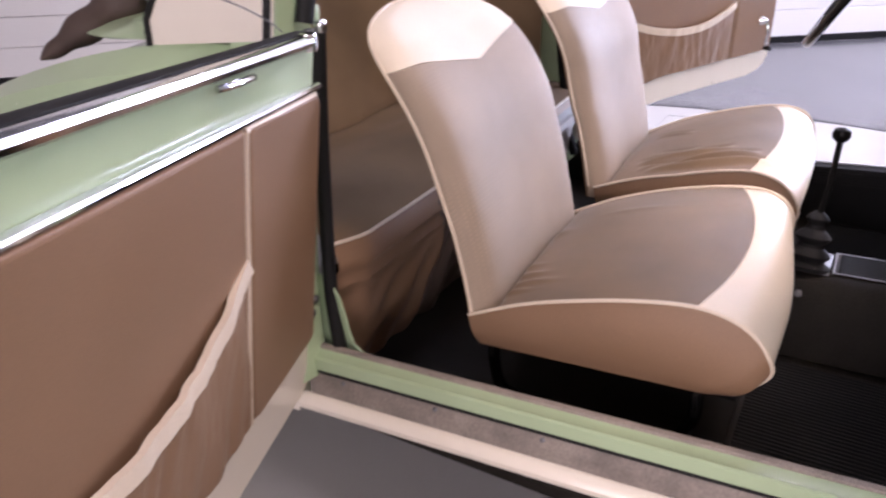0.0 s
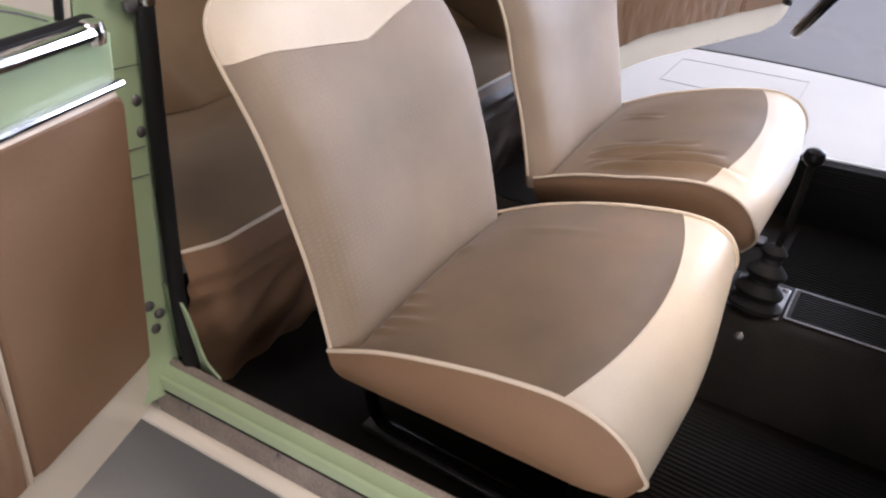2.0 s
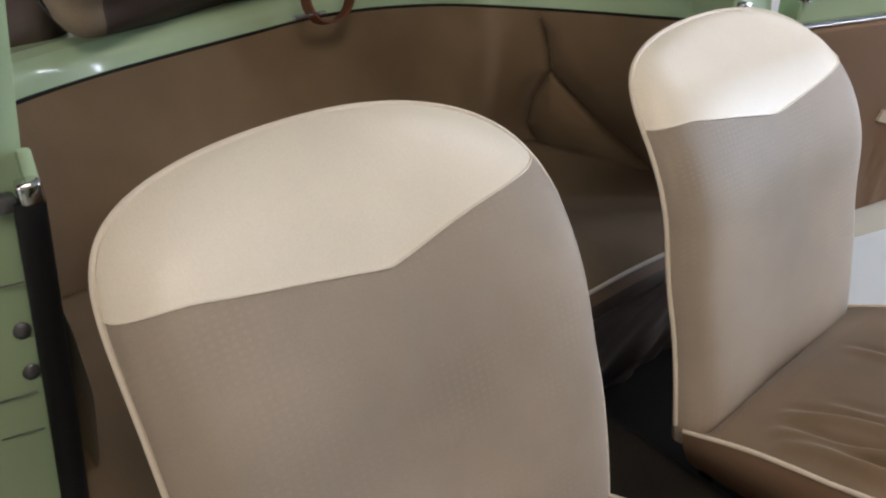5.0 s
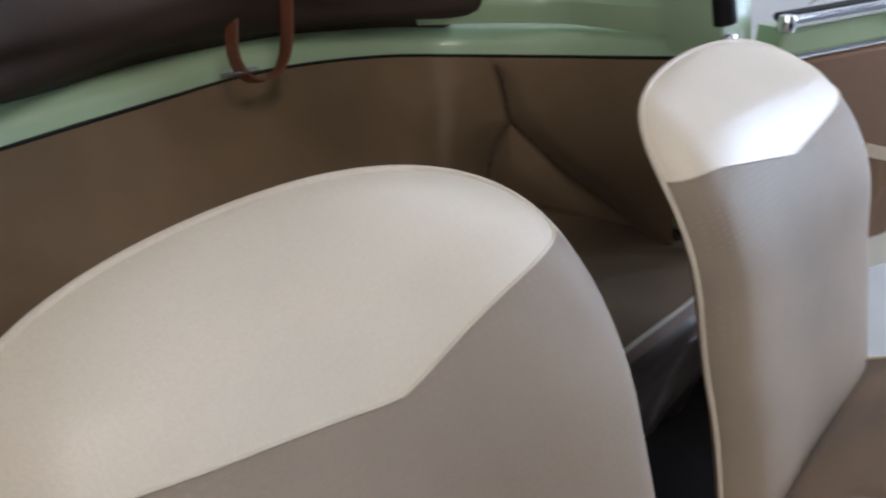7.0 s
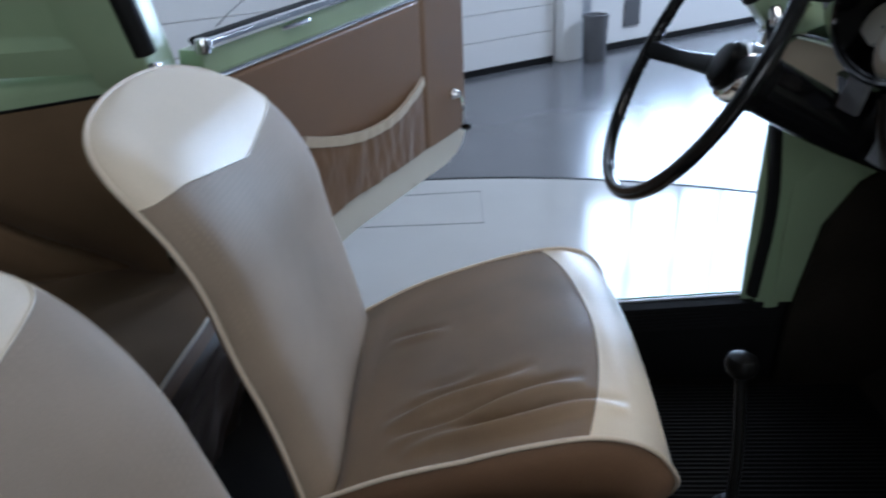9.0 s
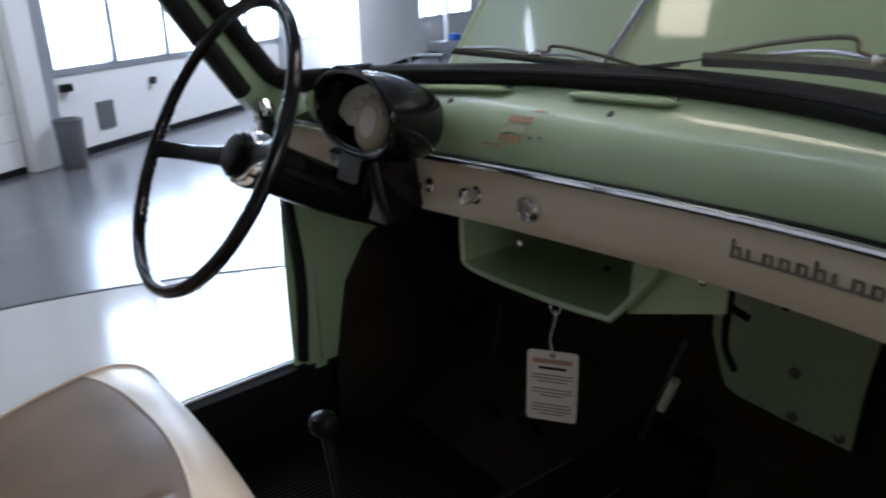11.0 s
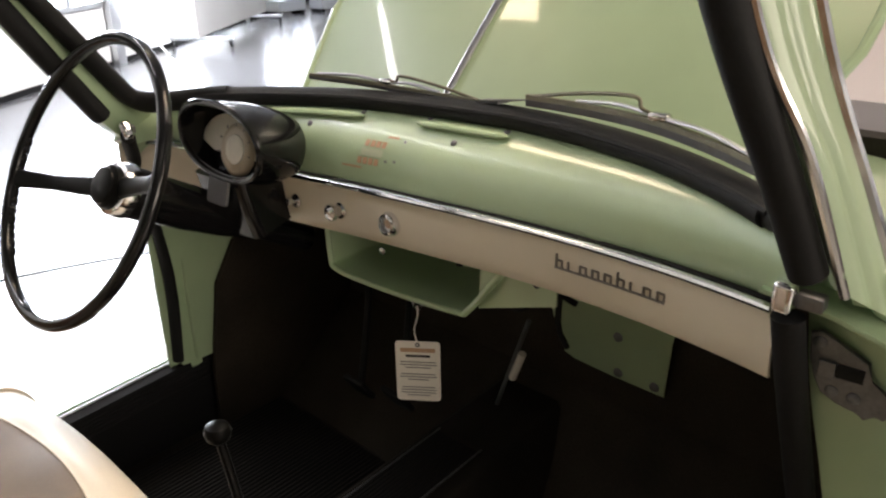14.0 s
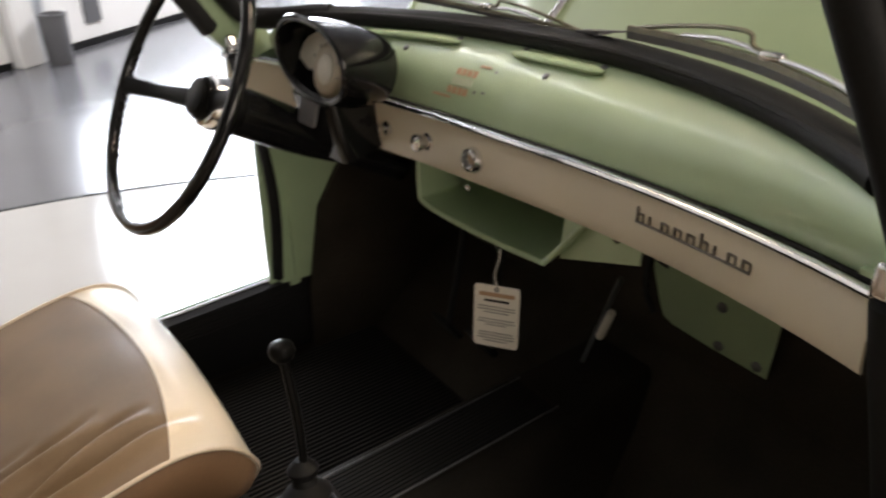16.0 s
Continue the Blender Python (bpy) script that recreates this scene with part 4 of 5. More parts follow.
part("cowl", thick(surface(cowl, 30, 8), 0.004), GREEN, body)
for side, y0 in ((-1, -0.47), (1, 0.41)):
    def wing(u, v):
        x = 1.14 + 1.2 * u
        a = v * math.pi * 0.5
        return Vector((x, y0 + side * 0.25 * math.sin(a), 0.80 + 0.2 * math.cos(a) - 0.10 * u * u + 0.03 * u))

    part("front_wing", thick(surface(wing, 20, 12), 0.004), GREEN, body)

    def wing_side(u, v):
        p = wing(u, 1)
        return Vector((p.x, p.y + side * 0.01 * math.sin(math.pi * v), p.z * (1 - v) + 0.28 * v))

    part("front_wing_side", thick(surface(wing_side, 20, 6), 0.004), GREEN, body)


def nose(u, v):
    a = math.pi * u
    return Vector((2.26 + 0.14 * math.sin(a) * math.sin(math.pi * (0.15 + 0.75 * v)), -0.03 - 0.69 * math.cos(a), 0.3 + 0.5 * v))


part("nose_panel", thick(surface(nose, 30, 12), 0.004), GREEN, body)
part("luggage_floor", box(1.66, 2.3, -0.66, 0.6, 0.42, 0.44), GREEN, body)


def road_wheel(x, y):
    w = part("road_wheel", moved(lathe([(0, -0.02), (0.06, -0.03), (0.12, -0.025), (0.145, -0.05), (0.15, -0.05), (0.15, 0.05), (0.1, 0.04), (0, 0.03)], 28), Matrix.Translation((x, y, 0.258)) @ Matrix.Rotation(radians(90 if y < 0 else -90), 4, "X")), CREAM_PAINT, body, "cream pressed steel wheel")
    part("tyre", moved(lathe([(0.145, -0.055), (0.2, -0.062), (0.245, -0.05), (0.252, -0.03), (0.253, 0), (0.252, 0.03), (0.245, 0.05), (0.2, 0.062), (0.145, 0.055)], 32), Matrix.Translation((x, y, 0.258)) @ Matrix.Rotation(radians(90), 4, "X")), RUBBER, w, "black rubber tyre")


for x in (-0.55, 1.9):
    for y in (-0.57, 0.52):
        road_wheel(x, y)

# ---- windscreen ----
YM = -0.03


def mirror_y(y, side):
    return y if side < 0 else 2 * YM - y


for side in (-1, 1):
    def m_(pts):
        return [(x - (0.035 if side > 0 else 0), mirror_y(y, side), z) for x, y, z in pts]

    if side < 0:
        inner_edge = smooth_line([(1.108, -0.535, 1.03), (1.066, -0.506, 1.138), (1.027, -0.473, 1.226), (0.965, -0.436, 1.4)], 8)
        outer_edge = smooth_line([(1.178, -0.574, 0.985), (1.131, -0.535, 1.103), (1.087, -0.496, 1.222), (1.03, -0.457, 1.4)], 8)

        def post_face(u, v):
            k = u * (len(inner_edge) - 1)
            i = min(int(k), len(inner_edge) - 2)
            a, b = inner_edge[i].lerp(inner_edge[i + 1], k - i), outer_edge[i].lerp(outer_edge[i + 1], k - i)
            return a.lerp(b, v) + Vector((-0.5, -0.8, 0)) * (0.006 * math.sin(math.pi * v) - 0.003 * math.exp(-(((v - 0.45) / 0.08) ** 2)))

        bm = thick(surface(post_face, 24, 16), 0.012)
        part("windscreen_post", bm, GREEN, body)
        rub = smooth_line([(1.097, -0.515, 1.043), (1.065, -0.494, 1.12), (1.012, -0.462, 1.235), (0.945, -0.427, 1.4)], 6)
        part("window_seal", sweep(rub, ring(0.0145, 20, 0.0145), up=(1, 0, 0.6)), RUBBER, body, "black rubber window seal")
        part("seal_trim", tube([p + Vector((-0.006, -0.006, 0)) for p in inner_edge], 0.0038, 8), CHROME, body, "bright trim strip")
        part("outer_trim", tube(outer_edge, 0.0055, 8), CHROME, body, "chrome windscreen surround")
        scr = [(seal_x(q) + 0.004, q, seal_z(q) + 0.008) for q in (-0.43, -0.46)] + [(1.148, -0.48, 1.064), (1.127, -0.488, 1.09), (1.10, -0.47, 1.15), (1.05, -0.44, 1.27), (0.99, -0.41, 1.42)]
    else:
        post = smooth_line([(1.12, 0.53, 0.98), (1.062, 0.525, 1.03), (0.937, 0.49, 1.204), (0.8, 0.452, 1.4)], 8)
        part("windscreen_post", sweep(post, [(-0.024, -0.03), (0.0, -0.034), (0.024, -0.03), (0.028, 0.0), (0.022, 0.026), (0.0, 0.03), (-0.022, 0.026)], up=(1, 0, 0.6)), GREEN, body)
        rub = smooth_line([(1.03, 0.495, 1.028), (0.968, 0.478, 1.118), (0.91, 0.462, 1.205), (0.775, 0.425, 1.4)], 6)
        part("window_seal", sweep(rub, ring(0.017, 20, 0.015), up=(1, 0, 0.6)), RUBBER, body, "black rubber window seal")
        scr = [(seal_x(q) + 0.004, q, seal_z(q) + 0.008) for q in (0.37, 0.4)] + [(1.13, 0.446, 1.04), (1.101, 0.475, 1.04), (1.085, 0.49, 1.046), (1.068, 0.49, 1.062), (1.014, 0.475, 1.13), (0.955, 0.455, 1.206), (0.81, 0.412, 1.4)]
    part("windscreen_seal", sweep(smooth_line(scr, 8), ring(0.0198 if side > 0 else 0.015, 20, 0.0145), up=(1, 0, 0.6)), RUBBER, body, "black rubber windscreen seal")
    # door seal down the front post, and the post itself
    if side < 0:
        down = [(1.135, -0.497, 0.985), (1.15, -0.503, 0.93), (1.19, -0.511, 0.83), (1.225, -0.53, 0.70), (1.235, -0.57, 0.55), (1.2, -0.615, 0.44)]
        post2 = m_([(1.235, -0.555, 1.01), (1.235, -0.57, 0.92), (1.255, -0.595, 0.8), (1.275, -0.63, 0.62), (1.275, -0.66, 0.40)])
        part("front_post", sweep(smooth_line(post2, 6), [(-0.06, -0.05), (0.0, -0.055), (0.06, -0.05), (0.065, 0.0), (0.055, 0.05), (0, 0.055), (-0.06, 0.05)], up=(1, 0, 0)), GREEN, body)
    else:
        down = [(1.055, 0.472, 0.995), (1.07, 0.5, 0.96), (1.146, 0.63, 0.785), (1.166, 0.655, 0.63), (1.158, 0.662, 0.465)]
        post2 = [(1.10, 0.5, 1.0), (1.13, 0.55, 0.93), (1.185, 0.645, 0.785), (1.2, 0.675, 0.63), (1.192, 0.68, 0.44)]
        part("front_post", sweep(smooth_line(post2, 6), [(-0.025, -0.03), (0.025, -0.03), (0.03, 0.0), (0.025, 0.03), (-0.025, 0.03)], up=(1, 0, 0)), GREEN, body)
    part("door_seal", sweep(smooth_line(down, 6), ring(0.014, 18, 0.011), up=(1, 0, 0)), RUBBER, body, "black rubber door seal")
    tx, ty, tz = (1.133, -0.492, 1.004) if side < 0 else (1.052, 0.465, 1.008)
    w_ = 0.0085 if side < 0 else 0.0075
    cl = moved(box(-w_, w_, -w_, w_, -0.016, 0.013, 0.005, 3), Matrix.Translation((tx, ty, tz)) @ Matrix.Rotation(radians(0 if side < 0 else -35), 4, "X"))
    part("seal_clamp", cl, CHROME, body, "chrome seal end clamp")
    cl = moved(box(-0.008, 0.008, -0.022, 0.0, -0.007, 0.007, 0.003), Matrix.Translation((tx + 0.008, ty - 0.008 + (0.03 if side > 0 else 0), tz - 0.003)))
    part("clamp_tab", cl, STEEL, body)


def pane(u, v):
    y = -0.46 + 0.86 * u
    e = abs(y + 0.03) / 0.47
    return Vector((seal_x(y) + 0.004 - (0.33 - 0.02 * e) * v * 0.92, y * (1 - 0.06 * v), seal_z(y) + 0.006 + 0.36 * v))


ws = part("windscreen", thick(surface(pane, 24, 12), 0.004), GLASS, body, "clear glass windscreen")
ws.visible_shadow = False
seal_pts = [Vector((seal_x(y) + 0.004, y, seal_z(y) + 0.008)) for y in np.linspace(-0.465, 0.405, 60)]
part("windscreen_seal", sweep(seal_pts, ring(0.02, 20, 0.0145)), RUBBER, body, "black rubber windscreen seal")

part("seal_lip", sweep([p + Vector((-0.016, 0, 0.005)) for p in seal_pts], ring(0.005, 8, 0.004)), RUBBER, body, "raised lip of the windscreen seal")

# ---- dashboard ----
dash = thing("dashboard", "pale green metal dashboard with ivory lower panel and chrome strip", "dashboard")


def dash_x(y):
    e = abs(y + 0.03) / 0.46
    return 1.192 - 0.045 * e ** 3


def strip_z(y):
    return 0.962 - 0.045 * y


def face(u, v):
    y = -0.487 + 0.752 * u
    z1 = strip_z(y) - 0.004
    z0 = z1 - 0.066 - 0.009 * min(max((y + 0.2) / 0.4, 0), 1)
    q = max(y - 0.255, 0) / 0.01
    z0, z1 = z0 + 0.007 * q * q, z1 - 0.007 * q * q
    return Vector((dash_x(y) - 0.005 * math.sin(math.pi * v) ** 0.5 + 0.006 * (1 - v), y, z0 + (z1 - z0) * v))


part("panel", thick(surface(face, 50, 10), 0.003), PANEL, dash, "ivory painted lower panel")
ys = np.linspace(-0.482, 0.33, 48)


def end_x(y):
    """The dashboard's driver's end comes round towards the door."""
    return dash_x(0.33) - 0.36 * (y - 0.33) - 0.25 * max(y - 0.42, 0)


def end_z(y):
    return strip_z(0.33) + 0.008 + 0.022 * step((y - 0.33) / 0.16)


def face_end(u, v):
    y = 0.33 + 0.205 * u
    z1 = end_z(y) - 0.004
    return Vector((end_x(y) - 0.005 * math.sin(math.pi * v) ** 0.5 + 0.006 * (1 - v), y, z1 - 0.085 + 0.085 * v))


part("panel", thick(surface(face_end, 14, 10), 0.003), PANEL, dash, "ivory painted lower panel")
part("trim_strip", sweep([Vector((dash_x(y) - 0.006, y, strip_z(y))) for y in ys], ring(0.0058, 10, 0.0048)), CHROME, dash, "chrome trim strip")
part("trim_strip", sweep([Vector((end_x(y) - 0.006, y, end_z(y))) for y in np.linspace(0.33, 0.535, 12)], ring(0.0058, 10, 0.0048)), CHROME, dash, "chrome trim strip")
part("strip_shadow_gap", sweep([Vector((dash_x(y) - 0.002, y, strip_z(y) + 0.0055)) for y in ys], ring(0.003, 6, 0.001)), RUBBER, dash)


def scuttle(u, v):
    y = -0.5 + 0.95 * u
    low = Vector((dash_x(y) + 0.002, y, strip_z(y) + 0.006)) if y < 0.33 else Vector((end_x(y) + 0.002, y, end_z(y) + 0.006))
    q = low.lerp(Vector((seal_x(y), y, seal_z(y))), v)
    return q + Vector((-0.016, 0, 0.008)) * math.sin(math.pi * v)


part("upper_face", thick(surface(scuttle, 60, 16), 0.003), GREEN, dash)


def on_scuttle(y, v, out=0.0):
    p = scuttle((y + 0.5) / 0.95, v)
    a, b = scuttle((y + 0.5) / 0.95, v + 0.02), scuttle((y + 0.52) / 0.95, v)
    n_ = (a - p).cross(b - p).normalized()
    n_ = n_ if n_.x < 0 else -n_
    return p + n_ * out, n_


# defroster outlets: pressed lips with small screws
for ya, yb in ((0.30, 0.12), (0.02, -0.13)):
    pts = [on_scuttle(ya + (yb - ya) * i / 12, 0.82, 0.004)[0] for i in range(13)]
    part("vent_lip", sweep(pts, ring(0.008, 10, 0.005), scale=lambda t: min(1, 8 * t + 0.3, 8 * (1 - t) + 0.3)), GREEN, dash, "raised defroster outlet lip")
    for y, v in ((ya - 0.01, 0.93), (yb + 0.01, 0.9), ((ya + yb) / 2, 0.66)):
        p, n_ = on_scuttle(y, v)
        screw(p, n_, 0.0045, dash, STEEL)

# faded red and dark print on the dashboard
for y, v, w, h, mat in ((0.07, 0.49, 0.042, 0.008, RED), (0.077, 0.27, 0.042, 0.008, RED), (0.045, 0.6, 0.02, 0.0025, RED), (0.108, 0.185, 0.038, 0.0025, RED), (0.022, 0.57, 0.004, 0.003, STEEL), (0.045, 0.3, 0.005, 0.003, STEEL), (0.029, 0.315, 0.005, 0.003, STEEL), (0.074, 0.38, 0.04, 0.009, FADED)):
    b2 = bmesh.new()
    n = 4 if h > 0.005 and mat is RED else 1
    for k in range(n):
        ya, yb = y + w / 2 - w * k / n, y + w / 2 - w * (k + (0.75 if n > 1 else 1)) / n
        p = [on_scuttle(yy, vv, 0.0012)[0] for yy, vv in ((ya, v - h * 5), (yb, v - h * 5), (yb, v + h * 5), (ya, v + h * 5))]
        b2.faces.new([b2.verts.new(q) for q in p])
    part("print_bar", thick(b2, 0.0004), mat, dash, smooth=False)

# knobs
for y, kind in ((0.221, 0), (0.127, 1), (0.025, 2)):
    p = Vector((dash_x(y) - 0.004, y, strip_z(y) - 0.04))
    out = Vector((-1, 0, 0.1))
    if kind == 0:
        b2 = lathe([(0.0105, 0), (0.0105, 0.004), (0.008, 0.006), (0.004, 0.006), (0.004, 0.014), (0.0055, 0.018), (0, 0.02)], 16)
    elif kind == 1:
        b2 = lathe([(0.011, 0), (0.012, 0.003), (0.0085, 0.006), (0.0085, 0.012), (0.012, 0.016), (0.0115, 0.022), (0.006, 0.025), (0, 0.026)], 18)
    else:
        b2 = lathe([(0.017, 0), (0.017, 0.005), (0.0145, 0.012), (0.0115, 0.0135), (0.0105, 0.006), (0.006, 0.005), (0.006, 0.008), (0, 0.008)], 22)
    part("knob", moved(b2, along(p, p + out)), CHROME, dash, "small chrome knob" if kind < 2 else "round chrome ignition lock")

# chrome name script as plain bars
for k in range(9):
    ya = -0.2455 - 0.0158 * k
    p = dash_x(ya) - 0.006
    tall = 0.0155 if k in (0, 5) else 0.0095
    zc = strip_z(ya) - 0.030
    b2 = box(p - 0.0015, p + 0.0015, ya + 0.0025, ya + 0.0048, zc - 0.0045, zc - 0.0045 + tall, 0.0005)
    if k not in (1, 6):
        box(p - 0.0015, p + 0.0015, ya - 0.0048, ya - 0.0027, zc - 0.0045, zc + 0.0042, 0.0005, bm=b2)
        box(p - 0.0015, p + 0.0015, ya - 0.0046, ya + 0.0046, zc + 0.003, zc + 0.005, 0.0005, bm=b2)
    part("name_bar", b2, SCRIPT, dash, smooth=False)
b2 = sweep([Vector((dash_x(y) - 0.006, y, strip_z(y) - 0.0355)) for y in np.linspace(-0.24, -0.376, 10)], ring(0.0013, 6))
part("name_underline", b2, SCRIPT, dash)

# ---- parcel tray under the dashboard ----
tray = thing("parcel_tray", "open pale green metal parcel tray under the dashboard", "tray")
sec = [(0.222, 0.885), (0.222, 0.805), (0.203, 0.782), (0.074, 0.783), (-0.045, 0.793), (-0.07, 0.804), (-0.128, 0.878)]
line = smooth_line([(0, a, b) for a, b in sec], 6)
part("shell", thick(surface(lambda u, v: Vector((1.235 + 0.26 * v, line[int(round(u * (len(line) - 1)))].y * (1 - 0.1 * v), line[int(round(u * (len(line) - 1)))].z + 0.02 * v)), len(line) - 1, 6), 0.0025), GREEN, tray)
part("rim", tube([p + Vector((1.235, 0, 0)) for p in line], 0.0048, 8, up=(1, 0, 0)), GREEN, tray, "rolled tray rim")
part("back", box(1.49, 1.495, -0.12, 0.21, 0.79, 0.92), GREEN, tray)
# unseen lid, added to block light and keep the tray's inside dark
part("cover", box(1.215, 1.495, -0.13, 0.225, 0.888, 0.892), GREEN, tray)
part("bracket", slab([(-0.075, 0.802), (-0.2, 0.846), (-0.2, 0.9), (-0.08, 0.9)], 0.003, Matrix(((0, 0, 1, 1.25), (1, 0, 0, 0), (0, 1, 0, 0), (0, 0, 0, 1)))), GREEN, tray)
screw((1.222, 0.083, 0.853), (-1, 0, -0.2), 0.006, tray, CHROME)

# fuse plate with bolts
plate = thing("metal_plate", "pale green bolted metal plate under the dashboard", "plate")
PLM = Matrix(((0, 0, 1, 1.588), (1, 0, 0, 0), (0, 1, 0, 0), (0, 0, 0, 1)))
part("sheet", slab([(0.03, 0.72), (0.026, 0.634), (0.004, 0.575), (-0.008, 0.552), (-0.03, 0.545), (-0.11, 0.54), (-0.209, 0.538), (-0.213, 0.645), (-0.222, 0.72)], 0.003, PLM), GREEN, plate)
for y, z in ((-0.114, 0.622), (-0.12, 0.551), (-0.19, 0.551)):
    screw((1.588, y, z), (-1, 0, 0), 0.009, plate, STEEL, "bolt")
for y, z in ((-0.2, 0.872), (-0.285, 0.874)):
    screw((1.205, y, strip_z(y) - 0.078), (-1, 0, -0.3), 0.0045, dash, CHROME)

# ---- doors, both standing wide open on their rear hinges ----


def door(side, hinge, label):
    ang = radians(18 if side < 0 else 23)
    d = Vector((math.sin(ang), side * math.cos(ang), 0))
    n_ = Vector((math.cos(ang), -side * math.sin(ang), 0))
    h = Vector((hinge[0], hinge[1], 0))

    # the near door leans with its pillar, along itself and inwards at the top
    lean, tilt = (0.03, 0.125) if side < 0 else (0.0, 0.0)

    def P(s, z, out=0.0):
        return h + d * (s + lean * (0.7 - z)) + n_ * (out + tilt * (z - 0.7)) + Vector((0, 0, z))

    rise_ = n_ * tilt - d * lean + Vector((0, 0, 1))
    start = h + d * (0.7 * lean) - n_ * (0.7 * tilt)
    M = Matrix(((d.x, rise_.x, n_.x, start.x), (d.y, rise_.y, n_.y, start.y), (0, 1, 0, 0), (0, 0, 0, 1)))

    def top(s):
        return 0.969 + 0.08 * s if side < 0 else 0.972 + 0.056 * s

    def ptop(s):
        return 0.892 + 0.08 * s if side < 0 else 0.909 + 0.05 * s

    def cream(s):
        return 0.466 + 0.03 * s if side < 0 else 0.49 + 0.068 * step(s / 0.42 + 0.04)

    def low(s):
        return 0.352 + 0.01 * s if side < 0 else 0.418 + 0.054 * step(s / 0.42)

    L = 1.045
    S0 = -0.004 if side < 0 else 0.0  # the trim reaches round to the hinge
    # shell: green above, cream below
    up = [(s, top(s) - 0.012) for s in np.linspace(S0, L, 8)][::-1]
    green = [(S0, cream(S0) - 0.004), *[(s, cream(s) - 0.004) for s in np.linspace(0.03, L - 0.01, 24)], (L, cream(L) + 0.02), *up]
    t = part("door", slab(green, 0.05, M @ Matrix.Translation((0, 0, -0.05)), 0.006), GREEN, body, label)
    lower = [(S0, low(S0)), *[(s, low(s)) for s in np.linspace(0.03, L - 0.13, 24)], (L - 0.06, low(L) + 0.008), (L - 0.02, low(L) + 0.03), (L - 0.002, low(L) + 0.06), *[(s, cream(s) - 0.004) for s in np.linspace(L - 0.004, S0, 24)]]
    part("lower_band", slab(lower, 0.053, M @ Matrix.Translation((0, 0, -0.05)), 0.006), CREAM_PAINT, t, "cream painted lower door band")
    # brown trim panel in three fields
    fields = ((S0 + 0.006, 0.243), (0.257, 0.763), (0.777, L - 0.02)) if side < 0 else ((0.012, 0.763), (0.777, L - 0.02))
    for k, (a, b) in enumerate(fields):
        r = 0.02
        base = [(q, cream(q)) for q in np.linspace(a, b, 14)]
        left = [(a + r, ptop(a)), (a + 0.005, ptop(a) - 0.008), (a, ptop(a) - r)] if k == 0 else [(a, ptop(a))]
        right = [(b, ptop(b))]
        if k == len(fields) - 1:
            base = base[:-1] + [(b - 0.02, cream(b)), (b, cream(b) + 0.03)]
            right = [(b, ptop(b) - r), (b - 0.006, ptop(b) - 0.006), (b - r, ptop(b))]
        pts = base + right + left
        part("trim_panel", slab(pts, 0.014, M @ Matrix.Translation((0, 0, 0.001)), 0.007, seg=3), BROWN, t, "brown vinyl trim panel")
    for s in (0.25, 0.77) if side < 0 else (0.77,):
        part("panel_piping", tube([P(s, z, 0.010) for z in np.linspace(cream(s), ptop(s) - 0.005, 12)], 0.005, 8, up=tuple(d)), PIPING if side < 0 else BROWN, t, "cream piping")
    if side < 0:
        part("panel_piping", tube([P(s, ptop(s) - 0.004, 0.009) for s in np.linspace(S0 + 0.02, 0.25, 8)], 0.005, 8), PIPING, t, "cream piping")
    # gathered pocket with cream elastic top
    def ptz(s):
        return 0.678 + 0.052 * ((s - 0.56) / 0.28) ** 2 if side < 0 else 0.7 + 0.045 * ((s - 0.48) / 0.26) ** 2

    def pocket(u, v):
        s = 0.26 + 0.5 * u if side < 0 else 0.225 + 0.53 * u
        z = cream(s) + 0.004 + (ptz(s) - cream(s) - 0.004) * v
        bulge = 0.016 + 0.022 * math.sin(math.pi * min(max(u, 0.0), 1)) * (0.35 + 0.65 * v)
        fold = 0.0024 * math.sin(u * 52 + 4 * math.sin(v * 2.2 + u * 9)) * (0.35 + 0.65 * v ** 1.5) * (1 - 0.6 * v ** 6) + 0.005 * noise.noise(Vector((u * 11, v * 2.2, side))) + 0.002 * noise.noise(Vector((u * 40, v * 9, side)))
        return P(s, z, bulge + fold)

    pk = part("door_pocket", surface(pocket, 110, 14), BROWN, t, "gathered brown vinyl door pocket")
    rim = [pocket(i / 60, 1) + Vector((0, 0, 0.002)) for i in range(61)]
    bm2 = sweep(rim, [(-0.004, -0.017), (0.0045, -0.016), (0.0045, 0.006), (-0.0045, 0.006)])
    part("pocket_elastic", bm2, PIPING, t, "cream elastic pocket edge")
    # chrome mouldings
    part("belt_moulding", sweep([P(s, top(s) - 0.004, 0.004) for s in np.linspace(0.03 if side < 0 else 0.0, L, 10)], ring(0.011, 10, 0.010)), CHROME, t, "chrome belt moulding")
    part("window_slot", sweep([P(s, top(s) + 0.001, -0.019) for s in np.linspace(0.01, L - 0.02, 10)], ring(0.014, 10, 0.008)), RUBBER, t, "black rubber window slot")
    part("lower_moulding", sweep([P(s, ptop(s) + 0.006, 0.006) for s in np.linspace(0.0, L, 10)], ring(0.008, 10, 0.006)), CHROME, t, "thin chrome moulding")
    part("end_cap", moved(lathe([(0, -0.014), (0.012, -0.012), (0.014, 0), (0.012, 0.012), (0, 0.014)], 12), Matrix.Translation(P(0.032 if side < 0 else 0.002, top(0.03 if side < 0 else 0) - 0.004, 0.004))), CHROME, t)
    # catch lever on the green band
    bm2 = tube([P(0.215, top(0.215) - 0.022, 0.004), P(0.228, top(0.228) - 0.021, 0.012), P(0.29, top(0.29) - 0.021, 0.013), P(0.305, top(0.305) - 0.022, 0.005)], 0.0045, 8)
    part("window_catch", bm2, CHROME, t, "small chrome catch")
